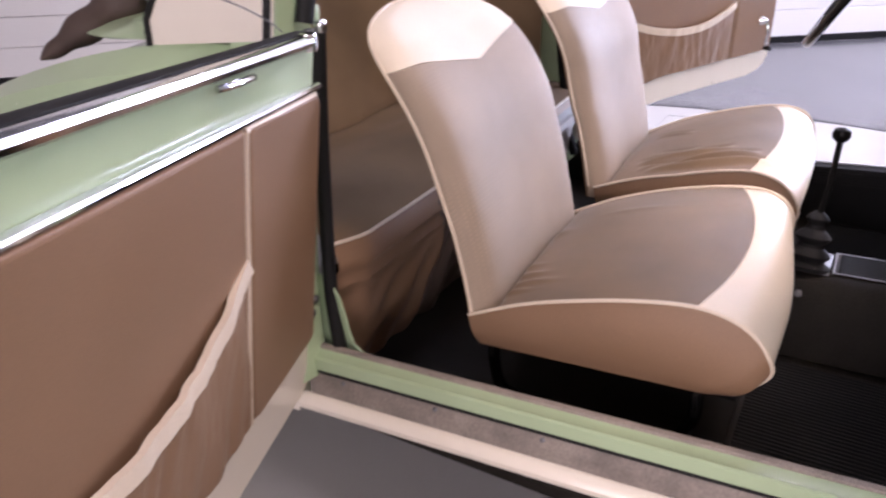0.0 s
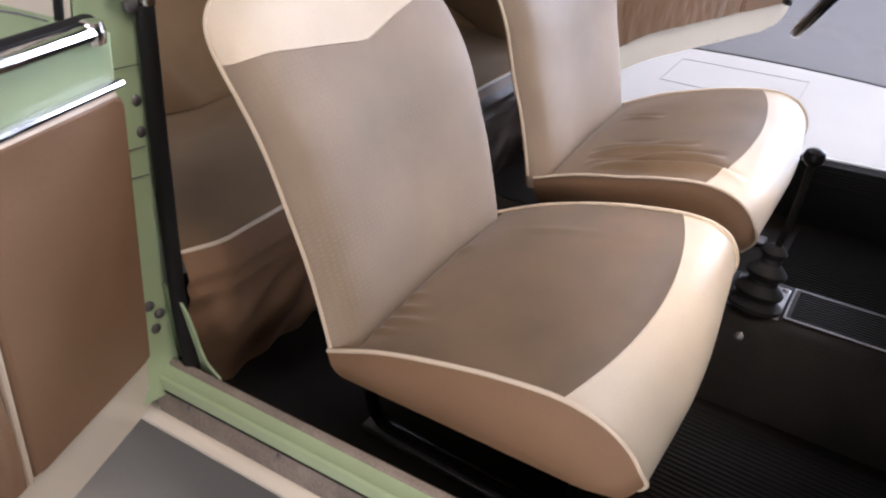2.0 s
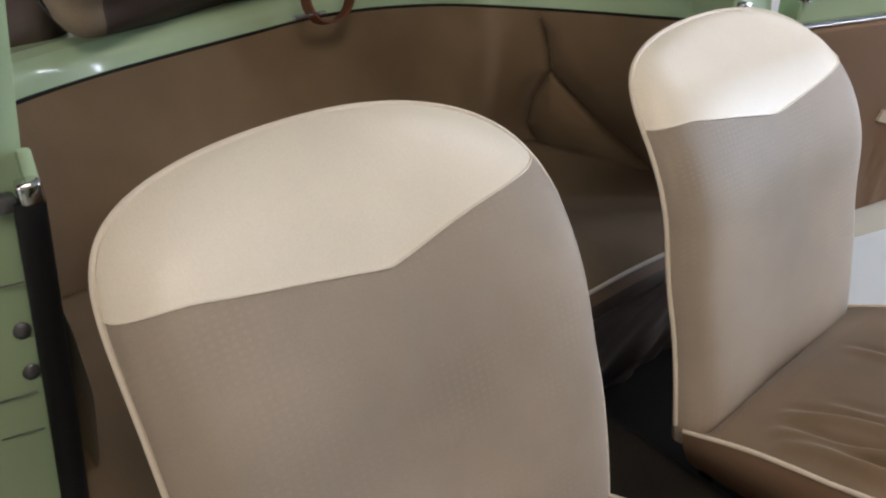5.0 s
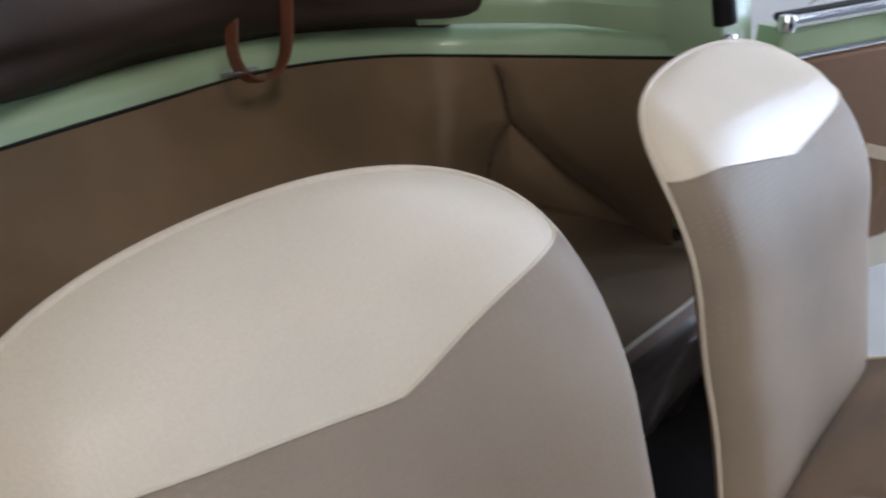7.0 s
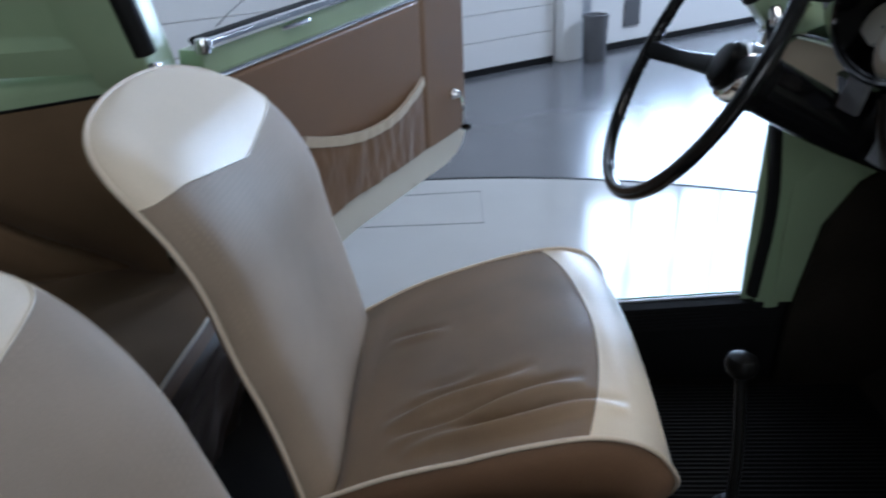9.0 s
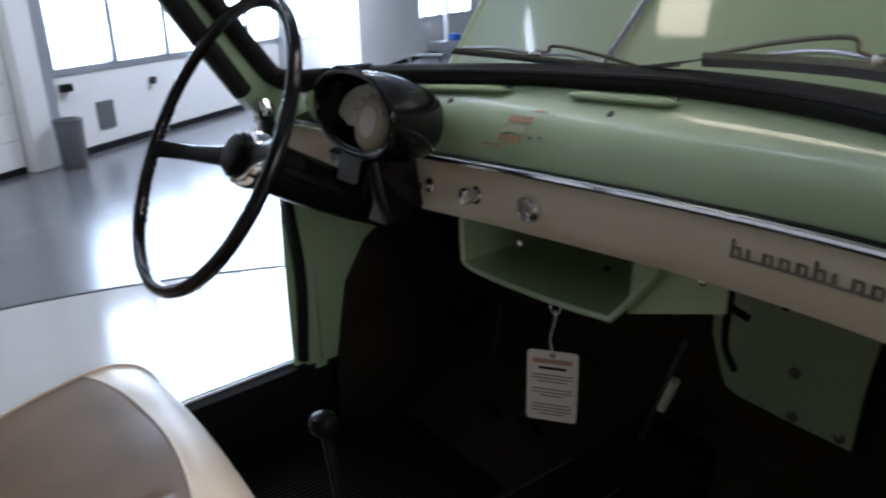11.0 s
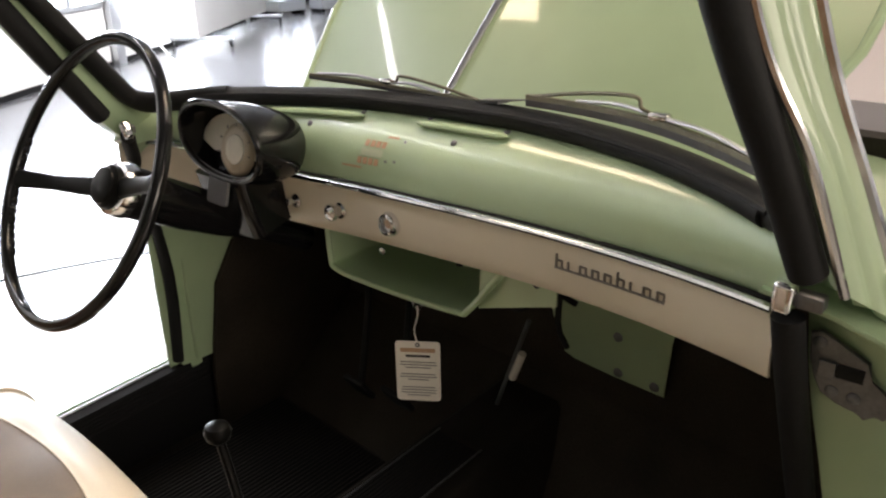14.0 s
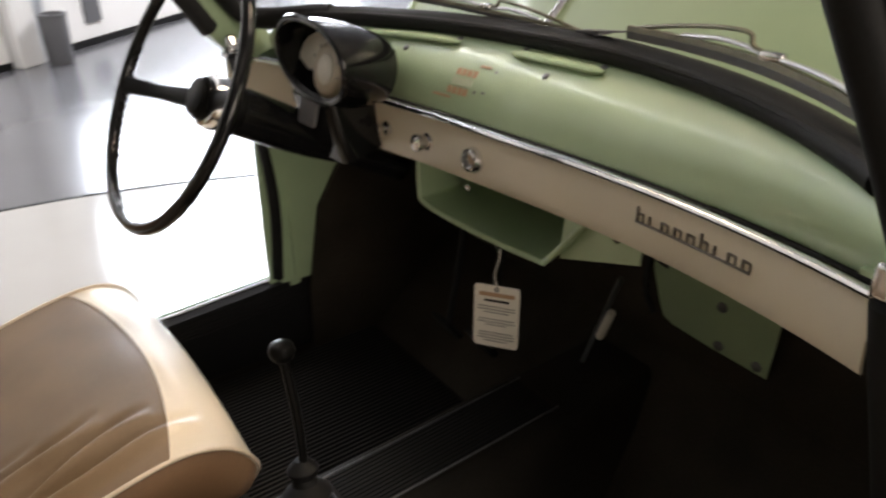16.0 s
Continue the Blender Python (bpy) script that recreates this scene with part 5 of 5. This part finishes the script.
    # window crank near the free edge
    c = P(0.935, 0.672, 0.015)
    crank = part("window_crank", moved(lathe([(0.016, 0), (0.017, 0.006), (0.012, 0.014), (0.008, 0.026), (0, 0.028)], 16), along(c, c + n_)), CHROME, t, "chrome window crank")
    part("crank_arm", tube(smooth_line([c + n_ * 0.02, P(0.94, 0.64, 0.045), P(0.948, 0.59, 0.04), P(0.95, 0.574, 0.04)], 5), 0.006, 8), CHROME, t)
    kp = P(0.95, 0.574, 0.035)
    part("crank_knob", moved(lathe([(0.0, 0), (0.008, 0), (0.010, 0.012), (0.009, 0.026), (0, 0.03)], 14), along(kp, kp + n_)), BLACK, t, "black crank knob")
    # window glass wound down, its curved edge just above the door
    gl = [(s, top(s) - 0.03) for s in np.linspace(0.05, 0.95, 12)] + [(0.95 - 0.9 * k, top(0.95 - 0.9 * k) + 0.11 * math.sin(math.pi * k ** 0.75) ** 0.7) for k in np.linspace(0.02, 0.98, 24)]
    g = part("window_glass", slab(gl, 0.004, M @ Matrix.Translation((0, 0, -0.022))), GLASS, t, "window glass wound almost down", smooth=False)
    g.visible_shadow = False
    arc = [M @ Vector((x, y, -0.02)) for x, y in gl[12:]]
    part("glass_edge", tube(arc, 0.0012, 6, up=tuple(n_)), GREY_M, t, "dark rounded glass edge")
    return t


door(-1, (0.214, -0.671), "open pale green car door with brown vinyl trim and chrome mouldings")
door(1, (0.19, 0.63), "open pale green car door with gathered pocket and window crank")

# ---- steering wheel and column ----
wheel = thing("steering_wheel", "thin black two-spoke steering wheel with chrome-ringed hub", "steering wheel")
WC, WN = Vector((0.91, 0.316, 0.994)), Vector((-math.cos(radians(29)), 0, math.sin(radians(29))))
WS = Vector((0, 1, 0))
WT = WN.cross(WS).normalized()
part("rim", tube([WC + (WS * math.cos(a) + WT * math.sin(a)) * 0.19 for a in np.linspace(0, 2 * math.pi, 96, endpoint=False)], 0.0088, 12, closed=True, up=tuple(WN)), BLACK, wheel)
for base in (0, math.pi):
    pts = []
    for k in range(57):
        a = radians(172 + k) + base
        pts.append(WC + (WS * math.cos(a) + WT * math.sin(a)) * 0.1862 - WN * 0.003)
    part("finger_grip", tube(pts, 0.0064, 8, up=tuple(WN), scale=lambda t: 0.8 + 0.3 * abs(math.sin(t * 14 * math.pi))), BLACK, wheel, "scalloped finger grip")
HUB = WC - WN * 0.062
for sgn in (-1, 1):
    arm = (WS * math.cos(radians(11)) + WT * math.sin(radians(11))) * sgn
    a, b = WC + arm * 0.183 - WN * 0.002, HUB + arm * 0.02 + WN * 0.014
    part("spoke", sweep(smooth_line([a, a.lerp(b, 0.35) - WN * 0.006, a.lerp(b, 0.7) - WN * 0.004, b], 6), ring(0.013, 10, 0.006), up=tuple(WN), scale=lambda t: 0.85 + 0.5 * abs(t - 0.35)), KNOB, wheel)
col = along(HUB, HUB - WN)
part("hub", moved(lathe([(0.0, -0.03), (0.024, -0.03), (0.030, -0.024), (0.032, -0.006), (0.036, 0.01), (0.036, 0.03), (0, 0.03)], 28), col), KNOB, wheel)
part("hub_ring", moved(lathe([(0.03, -0.016), (0.0365, -0.014), (0.0395, -0.004), (0.0385, 0.006), (0.031, 0.008)], 28), col), CHROME, wheel, "worn chrome hub ring")
for up_, out_, back_ in ((0.03, 0.066, 0.05), (0.022, 0.075, 0.075)):
    a = HUB - WN * back_
    part("control_stalk", tube(smooth_line([a, a + WS * 0.04 + Vector((0, 0, up_ * 0.6)), a + WS * out_ + Vector((0, 0, up_))], 5), 0.0035, 8, up=tuple(WN)), KNOB, wheel, "thin black control stalk")
part("horn_button", moved(lathe([(0.0, -0.034), (0.018, -0.034), (0.025, -0.031), (0.026, -0.028), (0, -0.028)], 28), col), KNOB, wheel, "dark horn button")
part("column", moved(lathe([(0.0, 0.0), (0.033, 0.0), (0.035, 0.03), (0.0345, 0.1), (0.031, 0.16), (0.027, 0.19), (0.022, 0.24), (0.02, 0.34), (0, 0.34)], 28), col), BLACK, wheel, "black steering column shroud")

# ---- instrument binnacle ----
binn = thing("instrument_binnacle", "black hooded instrument binnacle with ivory dial", "instrument")
BF, BB = Vector((1.086, 0.235, 1.019)), Vector((1.206, 0.238, 0.987))
bd = (BB - BF).normalized()
bu = (Vector((0, 0, 1)) - bd * bd.z).normalized()
bs = bd.cross(bu)


def hood(u, v):
    a = 2 * math.pi * u
    rx, ry = 0.091 * (1 - 0.3 * v * v), 0.051 * (1 - 0.08 * v * v)
    c, s_ = math.cos(a), math.sin(a)
    cx, sy = math.copysign(abs(c) ** 0.9, c), math.copysign(abs(s_) ** 0.9, s_)
    peak = 0.018 * (0.9 + s_) * (1 - v) ** 1.2
    return BF + bd * (v * 0.083 - peak) + bs * rx * cx + bu * ry * sy * (1 + 0.12 * math.sin(math.pi * v))


bm = surface(hood, 64, 16)
bmesh.ops.remove_doubles(bm, verts=bm.verts, dist=0.0001)
part("hood", thick(bm, 0.006), BLACK, binn)
part("hood_lip", tube([hood(i / 64, 0) for i in range(64)], 0.0045, 8, closed=True), BLACK, binn)
FM = Matrix(((bs.x, bu.x, -bd.x, 0), (bs.y, bu.y, -bd.y, 0), (bs.z, bu.z, -bd.z, 0), (0, 0, 0, 1)))
FM.translation = BF + bd * 0.015 - bu * 0.002
oval = [(0.085 * math.cos(a), 0.046 * math.sin(a)) for a in np.linspace(0, 2 * math.pi, 48, endpoint=False)]
part("back_plate", slab(oval, 0.004, FM @ Matrix.Translation((0, 0, -0.006))), BLACK, binn)
fan = [(0.08 * math.cos(a), 0.042 * math.sin(a)) for a in np.linspace(-0.12, math.pi + 0.12, 30)] + [(-0.05, -0.016), (0.05, -0.016)]
part("dial", slab(fan, 0.002, FM), DIAL, binn, "ivory fan-shaped dial face")
part("dial_disc", moved(lathe([(0, 0.008), (0.028, 0.008), (0.034, 0.006), (0.037, 0.003), (0.038, 0.0), (0, 0.0)], 36), FM @ Matrix.Translation((0.008, -0.007, 0.002))), TAN_DIAL, binn, "raised round tan dial")
part("dial_cap", moved(lathe([(0, 0.004), (0.014, 0.004), (0.02, 0.002), (0.021, 0.0), (0, 0.0)], 30), FM @ Matrix.Translation((0.01, -0.006, 0.010))), DIAL, binn, "dial centre")
for k in range(7):
    b2 = box(-0.0008, 0.0008, 0.032, 0.037, 0.0085, 0.0095)
    part("dial_mark", moved(b2, FM @ Matrix.Translation((0.008, -0.007, 0.0015)) @ Matrix.Rotation(radians(100 - 33 * k), 4, "Z")), GREY_M, binn)
ped_pts = [BF + bd * 0.055 - bu * 0.05, BF + bd * 0.075 - bu * 0.09, BF + bd * 0.1 - bu * 0.13]
ped_pts = [p - bs * 0.062 for p in ped_pts]
part("pedestal", sweep(ped_pts, rounded(-0.065, 0.055, -0.03, 0.05, 0.015), up=tuple(bd)), BLACK, binn)
part("switch_plate", slab(rounded(-0.023, 0.023, -0.022, 0.022, 0.005), 0.004, FM @ Matrix.Translation((-0.026, -0.068, 0.004))), GREY_M, binn, "grey switch plate")

# ---- gear lever, tunnel plate, mats ----
gear = thing("gear_lever", "black gear lever with round knob and rubber boot", "gear lever")
K, G = Vector((0.926, 0.087, 0.698)), Vector((0.914, 0.012, 0.432))


def tunnel_top(x):
    return 0.434 + 0.03 * (x - 0.95)


part("rod", tube(smooth_line([G.lerp(K, 0.35), G.lerp(K, 0.65) + Vector((0.004, 0, 0)), K], 6), 0.0062, 10, up=(1, 0, 0)), KNOB, gear)
part("knob", moved(lathe([(0, -0.013), (0.009, -0.013), (0.0155, -0.007), (0.018, 0.002), (0.015, 0.011), (0.008, 0.015), (0, 0.016)], 20), along(K, K + Vector((0.05, 0.05, 1)))), KNOB, gear)
b2 = lathe([(0.046, 0), (0.048, 0.008), (0.036, 0.014), (0.033, 0.019), (0.04, 0.026), (0.0415, 0.031), (0.036, 0.038), (0.026, 0.046), (0.025, 0.053), (0.033, 0.062), (0.0345, 0.067), (0.029, 0.074), (0.018, 0.083), (0.016, 0.092), (0.021, 0.1), (0.022, 0.104), (0.018, 0.11), (0.009, 0.118), (0, 0.119)], 28)
part("boot", moved(b2, along(G + Vector((0, 0.008, 0.002)), K)), RUBBER, gear, "black ribbed rubber boot")
part("boot_plate", moved(box(-0.045, 0.045, -0.05, 0.05, 0, 0.004, 0.002), Matrix.Translation((0.916, 0.05, tunnel_top(0.916)))), STEEL, gear, "dull steel boot plate")
for x, y in ((0.953, 0.012), (0.953, 0.092), (0.88, 0.092)):
    screw((x, y, tunnel_top(0.916) + 0.004), (0, 0, 1), 0.006, gear, STEEL)
tp = thing("tunnel_mat", "black ribbed rubber mat with bright edging on the tunnel", "rubber mat")
mat_pts = [(x, 0.056, tunnel_top(x)) for x in (0.967, 1.36)]
part("sheet", sweep(mat_pts, [(-0.049, 0), (0.049, 0), (0.049, 0.005), (-0.049, 0.005)]), MAT, tp)
for k in range(12):
    y = 0.0145 + 0.0075 * k
    part("rib", sweep([(x, y, tunnel_top(x) + 0.005) for x in (0.977, 1.35)], [(-0.0018, 0), (0.0018, 0), (0.0012, 0.0022), (-0.0012, 0.0022)]), RUBBER, tp)
for y in (0.008, 0.104):
    part("edging", tube([(x, y, tunnel_top(x) + 0.005) for x in (0.968, 1.36)], 0.0018, 6), STEEL, tp)
part("edging", tube([(0.968, y, tunnel_top(0.968) + 0.005) for y in (0.008, 0.104)], 0.0018, 6), STEEL, tp)


def ribbed_mat(x0, x1, y0, y1, z, label):
    t = thing("floor_mat", label, "floor mat", "floor mats")
    part("sheet", box(x0, x1, y0, y1, z, z + 0.006, 0.002), MAT, t)
    bm2 = bmesh.new()
    y = y0 + 0.01
    while y < y1 - 0.01:
        vs = [bm2.verts.new(q) for q in ((x0 + 0.01, y, z + 0.006), (x0 + 0.01, y + 0.005, z + 0.006), (x0 + 0.01, y + 0.0025, z + 0.0095), (x1 - 0.01, y, z + 0.006), (x1 - 0.01, y + 0.005, z + 0.006), (x1 - 0.01, y + 0.0025, z + 0.0095))]
        bm2.faces.new((vs[0], vs[2], vs[5], vs[3]))
        bm2.faces.new((vs[2], vs[1], vs[4], vs[5]))
        y += 0.0105
    part("ribs", bm2, RUBBER, t, smooth=False)
    return t


ribbed_mat(0.9, 1.37, 0.21, 0.62, 0.281, "black ribbed rubber floor mat on the driver's side")
ribbed_mat(0.86, 1.37, -0.6, -0.11, 0.281, "black ribbed rubber floor mat on the passenger side")
for x, y, z in ((0.914, -0.037, 0.402), (0.87, -0.06, 0.36), (0.842, -0.075, 0.325)):
    screw((x, y, z), (0, -1, 0.6), 0.008, body, STEEL, "tunnel_bolt")

# pedals and wiring in the footwell
ped = thing("pedal_set", "worn black pedals on thin steel arms", "pedals")
for y, z in ((0.33, 0.44), (0.22, 0.46)):
    arm = part("pedal_arm", tube(smooth_line([(1.42, y, 0.75), (1.4, y, 0.6), (1.37, y, z)], 5), 0.007, 8, up=(0, 1, 0)), RUBBER, ped)
    part("pedal_pad", moved(box(-0.006, 0.006, -0.028, 0.028, -0.03, 0.03, 0.004), Matrix.Translation((1.365, y, z)) @ Matrix.Rotation(radians(-35), 4, "Y")), RUBBER, arm)
wires = thing("wiring_loom", "loose black wiring under the dashboard", "wiring")
for pts in ([(1.35, -0.02, 0.8), (1.33, -0.08, 0.77), (1.34, -0.13, 0.81), (1.35, -0.17, 0.8)], [(1.34, -0.15, 0.85), (1.32, -0.16, 0.78), (1.33, -0.17, 0.74)], [(1.35, 0.05, 0.8), (1.36, 0.0, 0.75), (1.36, -0.05, 0.79)]):
    part("wire", tube(smooth_line(pts, 8), 0.0045, 6), RUBBER, wires)
LINK = [(1.46, 0.053, 0.474), (1.42, -0.041, 0.699), (1.437, 0.002, 0.563), (1.43, -0.023, 0.625)]
rod = thing("speedometer_link", "steel link rod with a pale sleeve under the dashboard", "link rod")
part("rod", tube(LINK[:2], 0.004, 8), STEEL, rod)
part("sleeve", tube(LINK[2:], 0.007, 8), PAPER, rod, "pale sleeve")

# ---- tag on the ignition key ----
tag = thing("paper_tag", "white printed card tag hanging from a key ring", "tag")
TC = Vector((1.252, 0.048, 0.702))
sheet = slab(rounded(-0.035, 0.035, -0.108, 0.0, 0.006), 0.0012)
tm = Matrix.Translation(TC) @ Matrix.Rotation(radians(36), 4, "Z") @ Matrix(((0, 0, -1, 0), (-1, 0, 0, 0), (0, 1, 0, 0), (0, 0, 0, 1)))
part("card", moved(sheet, tm), PAPER, tag, smooth=False)
for y0, y1, w, mat in ((-0.012, -0.019, 0.027, RED), (-0.024, -0.028, 0.019, RUBBER), (-0.036, -0.0375, 0.028, GREY_M), (-0.041, -0.0425, 0.029, GREY_M), (-0.046, -0.0475, 0.02, GREY_M), (-0.058, -0.0595, 0.027, GREY_M), (-0.063, -0.0645, 0.029, GREY_M), (-0.068, -0.0695, 0.016, GREY_M), (-0.082, -0.0835, 0.026, GREY_M), (-0.087, -0.0885, 0.028, GREY_M), (-0.092, -0.0935, 0.028, GREY_M), (-0.097, -0.0985, 0.018, GREY_M)):
    part("print_bar", moved(box(-w, w, y1, y0, 0.0013, 0.0016), tm), mat, tag, smooth=False)
part("eyelet", moved(lathe([(0.0015, 0.0012), (0.0015, 0.002), (0.004, 0.002), (0.004, 0.0012)], 12), tm @ Matrix.Translation((0, -0.006, 0))), STEEL, tag)
part("cord", tube(smooth_line([TC + Vector((0, 0, -0.006)), TC + Vector((-0.004, 0.002, 0.02)), TC + Vector((0, -0.002, 0.045)), TC + Vector((0.002, 0, 0.06))], 6), 0.0012, 6), PAPER, tag, "thin pale cord")
part("key_ring", tube([TC + Vector((0.002, 0.010 * math.cos(a), 0.066 + 0.012 * math.sin(a))) for a in np.linspace(0, 6.283, 24, endpoint=False)], 0.0014, 6, closed=True, up=(1, 0, 0)), CHROME, tag, "bright steel ring")

# ---- door striker on the front post ----
st = thing("door_striker", "dark steel door striker plate bolted to the front post", "door latch")
# local x runs outwards along the post, y up
ax = Vector((0.1, -0.99, 0)).normalized()
az = Vector((0, 0, 1))
an = Vector((-0.99, -0.1, 0)).normalized()
SM = Matrix(((ax.x, az.x, an.x, 1.174), (ax.y, az.y, an.y, -0.517), (ax.z, az.z, an.z, 0.928), (0, 0, 0, 1))) @ Matrix.Scale(0.72, 4)
outl = [(-0.012, 0.045), (0.0, 0.05), (0.02, 0.04), (0.055, 0.022), (0.06, 0.0), (0.085, -0.015), (0.092, -0.03), (0.08, -0.045), (0.07, -0.04), (0.06, -0.052), (0.052, -0.042), (0.03, -0.04), (0.01, -0.03), (0.0, -0.012), (-0.008, 0.012)]
part("plate", slab(outl, 0.008, SM, 0.002), STEEL, st)
part("slot", moved(box(0.018, 0.052, -0.004, 0.014, 0.0085, 0.0095), SM), RUBBER, st, "dark latch slot")
part("slot_block", moved(box(0.002, 0.022, -0.006, 0.016, 0.008, 0.014, 0.002), SM), STEEL, st)
for x, y in ((0.0, 0.036), (0.022, -0.024), (0.046, -0.026)):
    p = SM @ Vector((x, y, 0.008))
    screw(p, an, 0.0055, st, STEEL)

# ---- wipers ----


def on_screen(y, z):
    """A place on the outside of the windscreen, just above its seal."""
    return Vector((seal_x(y) + 0.008 - 0.9 * (z - 1.085), y, z))


def wiper(line, height, rise_, bracket, label):
    t = thing("windscreen_wiper", label, "wiper", "windscreen wipers")
    pts = smooth_line([on_screen(y, z) for y, z in line], 6)
    h = height / 2
    part("blade", sweep(pts, [(-0.0015, -h), (0.0015, -h), (0.003, h * 0.2), (-0.003, h * 0.2)]), GREY_M, t, "dark grey rubber blade")
    part("blade_holder", sweep([p + Vector((0.001, 0, h * 0.55)) for p in pts], [(-0.0036, -h * 0.4), (0.0036, -h * 0.4), (0.0026, h * 0.45), (-0.0026, h * 0.45)]), OLIVE, t, "tarnished metal blade holder")
    n = len(pts)
    mid = pts[int(n * 0.52)] + Vector((0.004, 0, h + 0.002))
    start = pts[0] + Vector((0.004, 0, h * 0.5))
    part("arm", tube(smooth_line([start, start.lerp(mid, 0.45) + Vector((0, 0, rise_ * 0.75)), start.lerp(mid, 0.82) + Vector((0, 0, rise_)), start.lerp(mid, 0.88) + Vector((0, 0, rise_ * 0.35)), mid], 6), 0.0022, 8), OLIVE, t, "tarnished wiper arm")
    part("bridge", sweep(smooth_line([pts[int(n * 0.2)] + Vector((0.003, 0, h)), pts[int(n * 0.36)] + Vector((0.003, 0, h + 0.005)), mid, pts[int(n * 0.72)] + Vector((0.003, 0, h + 0.004)), pts[int(n * 0.93)] + Vector((0.003, 0, h))], 5), ring(0.0032, 8, 0.0024)), ALU, t, "bright bridge over the blade")
    part("clip", moved(box(-0.006, 0.006, -0.011, 0.011, -0.004, 0.005, 0.003), Matrix.Translation(mid)), CHROME, t)
    a = on_screen(*bracket)
    part("pivot_bracket", sweep([a, a.lerp(pts[0], 0.55), pts[0] + Vector((0.002, 0, 0))], [(-0.009, -0.002), (0.009, -0.002), (0.009, 0.002), (-0.009, 0.002)], scale=lambda q: 1 - 0.75 * q), GREY_M, t, "grey flat pivot arm")
    return t


wiper([(-0.142, 1.097), (-0.229, 1.1), (-0.314, 1.101), (-0.384, 1.097), (-0.45, 1.09)], 0.0135, 0.017, (-0.06, 1.083), "tarnished windscreen wiper lying along the seal")
wiper([(-0.05, 1.079), (0.03, 1.0795), (0.1, 1.081), (0.17, 1.084), (0.24, 1.087)], 0.0085, 0.012, (-0.1, 1.088), "slim tarnished windscreen wiper with bent arm")

# ---- folded canvas hood and its strap ----
hood_t = thing("canvas_hood", "dark brown folded canvas hood lying over the rear edge", "soft top")


def roll(u, v):
    y = -0.395 + 0.855 * u
    e = abs(y + 0.02) / 0.48
    a = 2 * math.pi * v
    end = math.sqrt(max(1 - max(1 - u / 0.07, 0) ** 2, 0.02)) * math.sqrt(max(1 - max(1 - (1 - u) / 0.05, 0) ** 2, 0.02))
    wob = 0.012 * noise.noise(Vector((y * 5, math.cos(a) * 2, math.sin(a) * 2)))
    r1, r2 = 0.10 + wob, 0.075 + wob
    cx, cz = -0.46 + 0.14 * e ** 2.4, 1.004 + 0.012 * (1 - e)
    fold = 0.008 * math.sin(3 * a + y * 4) + 0.004 * math.sin(7 * a - y * 3)
    return Vector((cx + (r1 + fold) * end * math.cos(a), y, cz + (r2 + fold) * end * math.sin(a)))


bm = surface(roll, 80, 48, mat=lambda u, v: 1 if u < 0.085 + 0.015 * math.sin(v * 19) else 0)
bmesh.ops.remove_doubles(bm, verts=bm.verts, dist=0.0001)
bmesh.ops.holes_fill(bm, edges=[e for e in bm.edges if e.is_boundary])
part("roll", bm, [CANVAS, TAN], hood_t, sharp=60)
droop = smooth_line([(-0.5, -0.37, 0.96), (-0.51, -0.43, 0.925), (-0.515, -0.5, 0.895), (-0.51, -0.56, 0.874), (-0.5, -0.605, 0.862)], 8)
part("hanging_corner", sweep(droop, ring(0.06, 14, 0.045), scale=lambda q: (1 - q) ** 0.8 * (1 + 0.15 * math.sin(17 * q)) + 0.06), CANVAS, hood_t, "loose corner of the canvas lying on the rear deck")


def upper(u, v):
    y = -0.36 + 0.8 * u
    return Vector((-0.52 + 0.05 * math.sin(v * 3), y, 1.08 + 0.2 * v + 0.01 * noise.noise(Vector((y * 6, v * 4, 2)))))


part("upper_fold", thick(surface(upper, 40, 12), 0.006), CANVAS, hood_t)
part("edge_binding", tube([roll(i / 60, 0.62) for i in range(61)], 0.005, 8), RUBBER, hood_t)


strap = thing("leather_strap", "red-brown leather strap looped through a chrome bar", "strap")
B = Vector((-0.335, -0.008, 0.917))
loop = smooth_line([B + Vector(q) for q in ((-0.02, 0.11, 0.17), (0.004, 0.098, 0.09), (0.02, 0.075, 0.025), (0.024, 0.045, -0.002), (0.02, 0.012, 0.0), (0.014, -0.004, 0.025), (0.004, 0.0, 0.055), (-0.01, 0.012, 0.075))], 6)
part("band", sweep(loop, [(-0.0018, -0.0155), (0.0018, -0.0155), (0.0018, 0.0155), (-0.0018, 0.0155)], up=(1, 0, 0.3)), LEATHER, strap)
part("bar", tube([B + Vector((0.022, -0.036, 0.013)), B + Vector((0.026, 0.022, 0.014))], 0.0034, 10), CHROME, strap, "chrome strap bar")
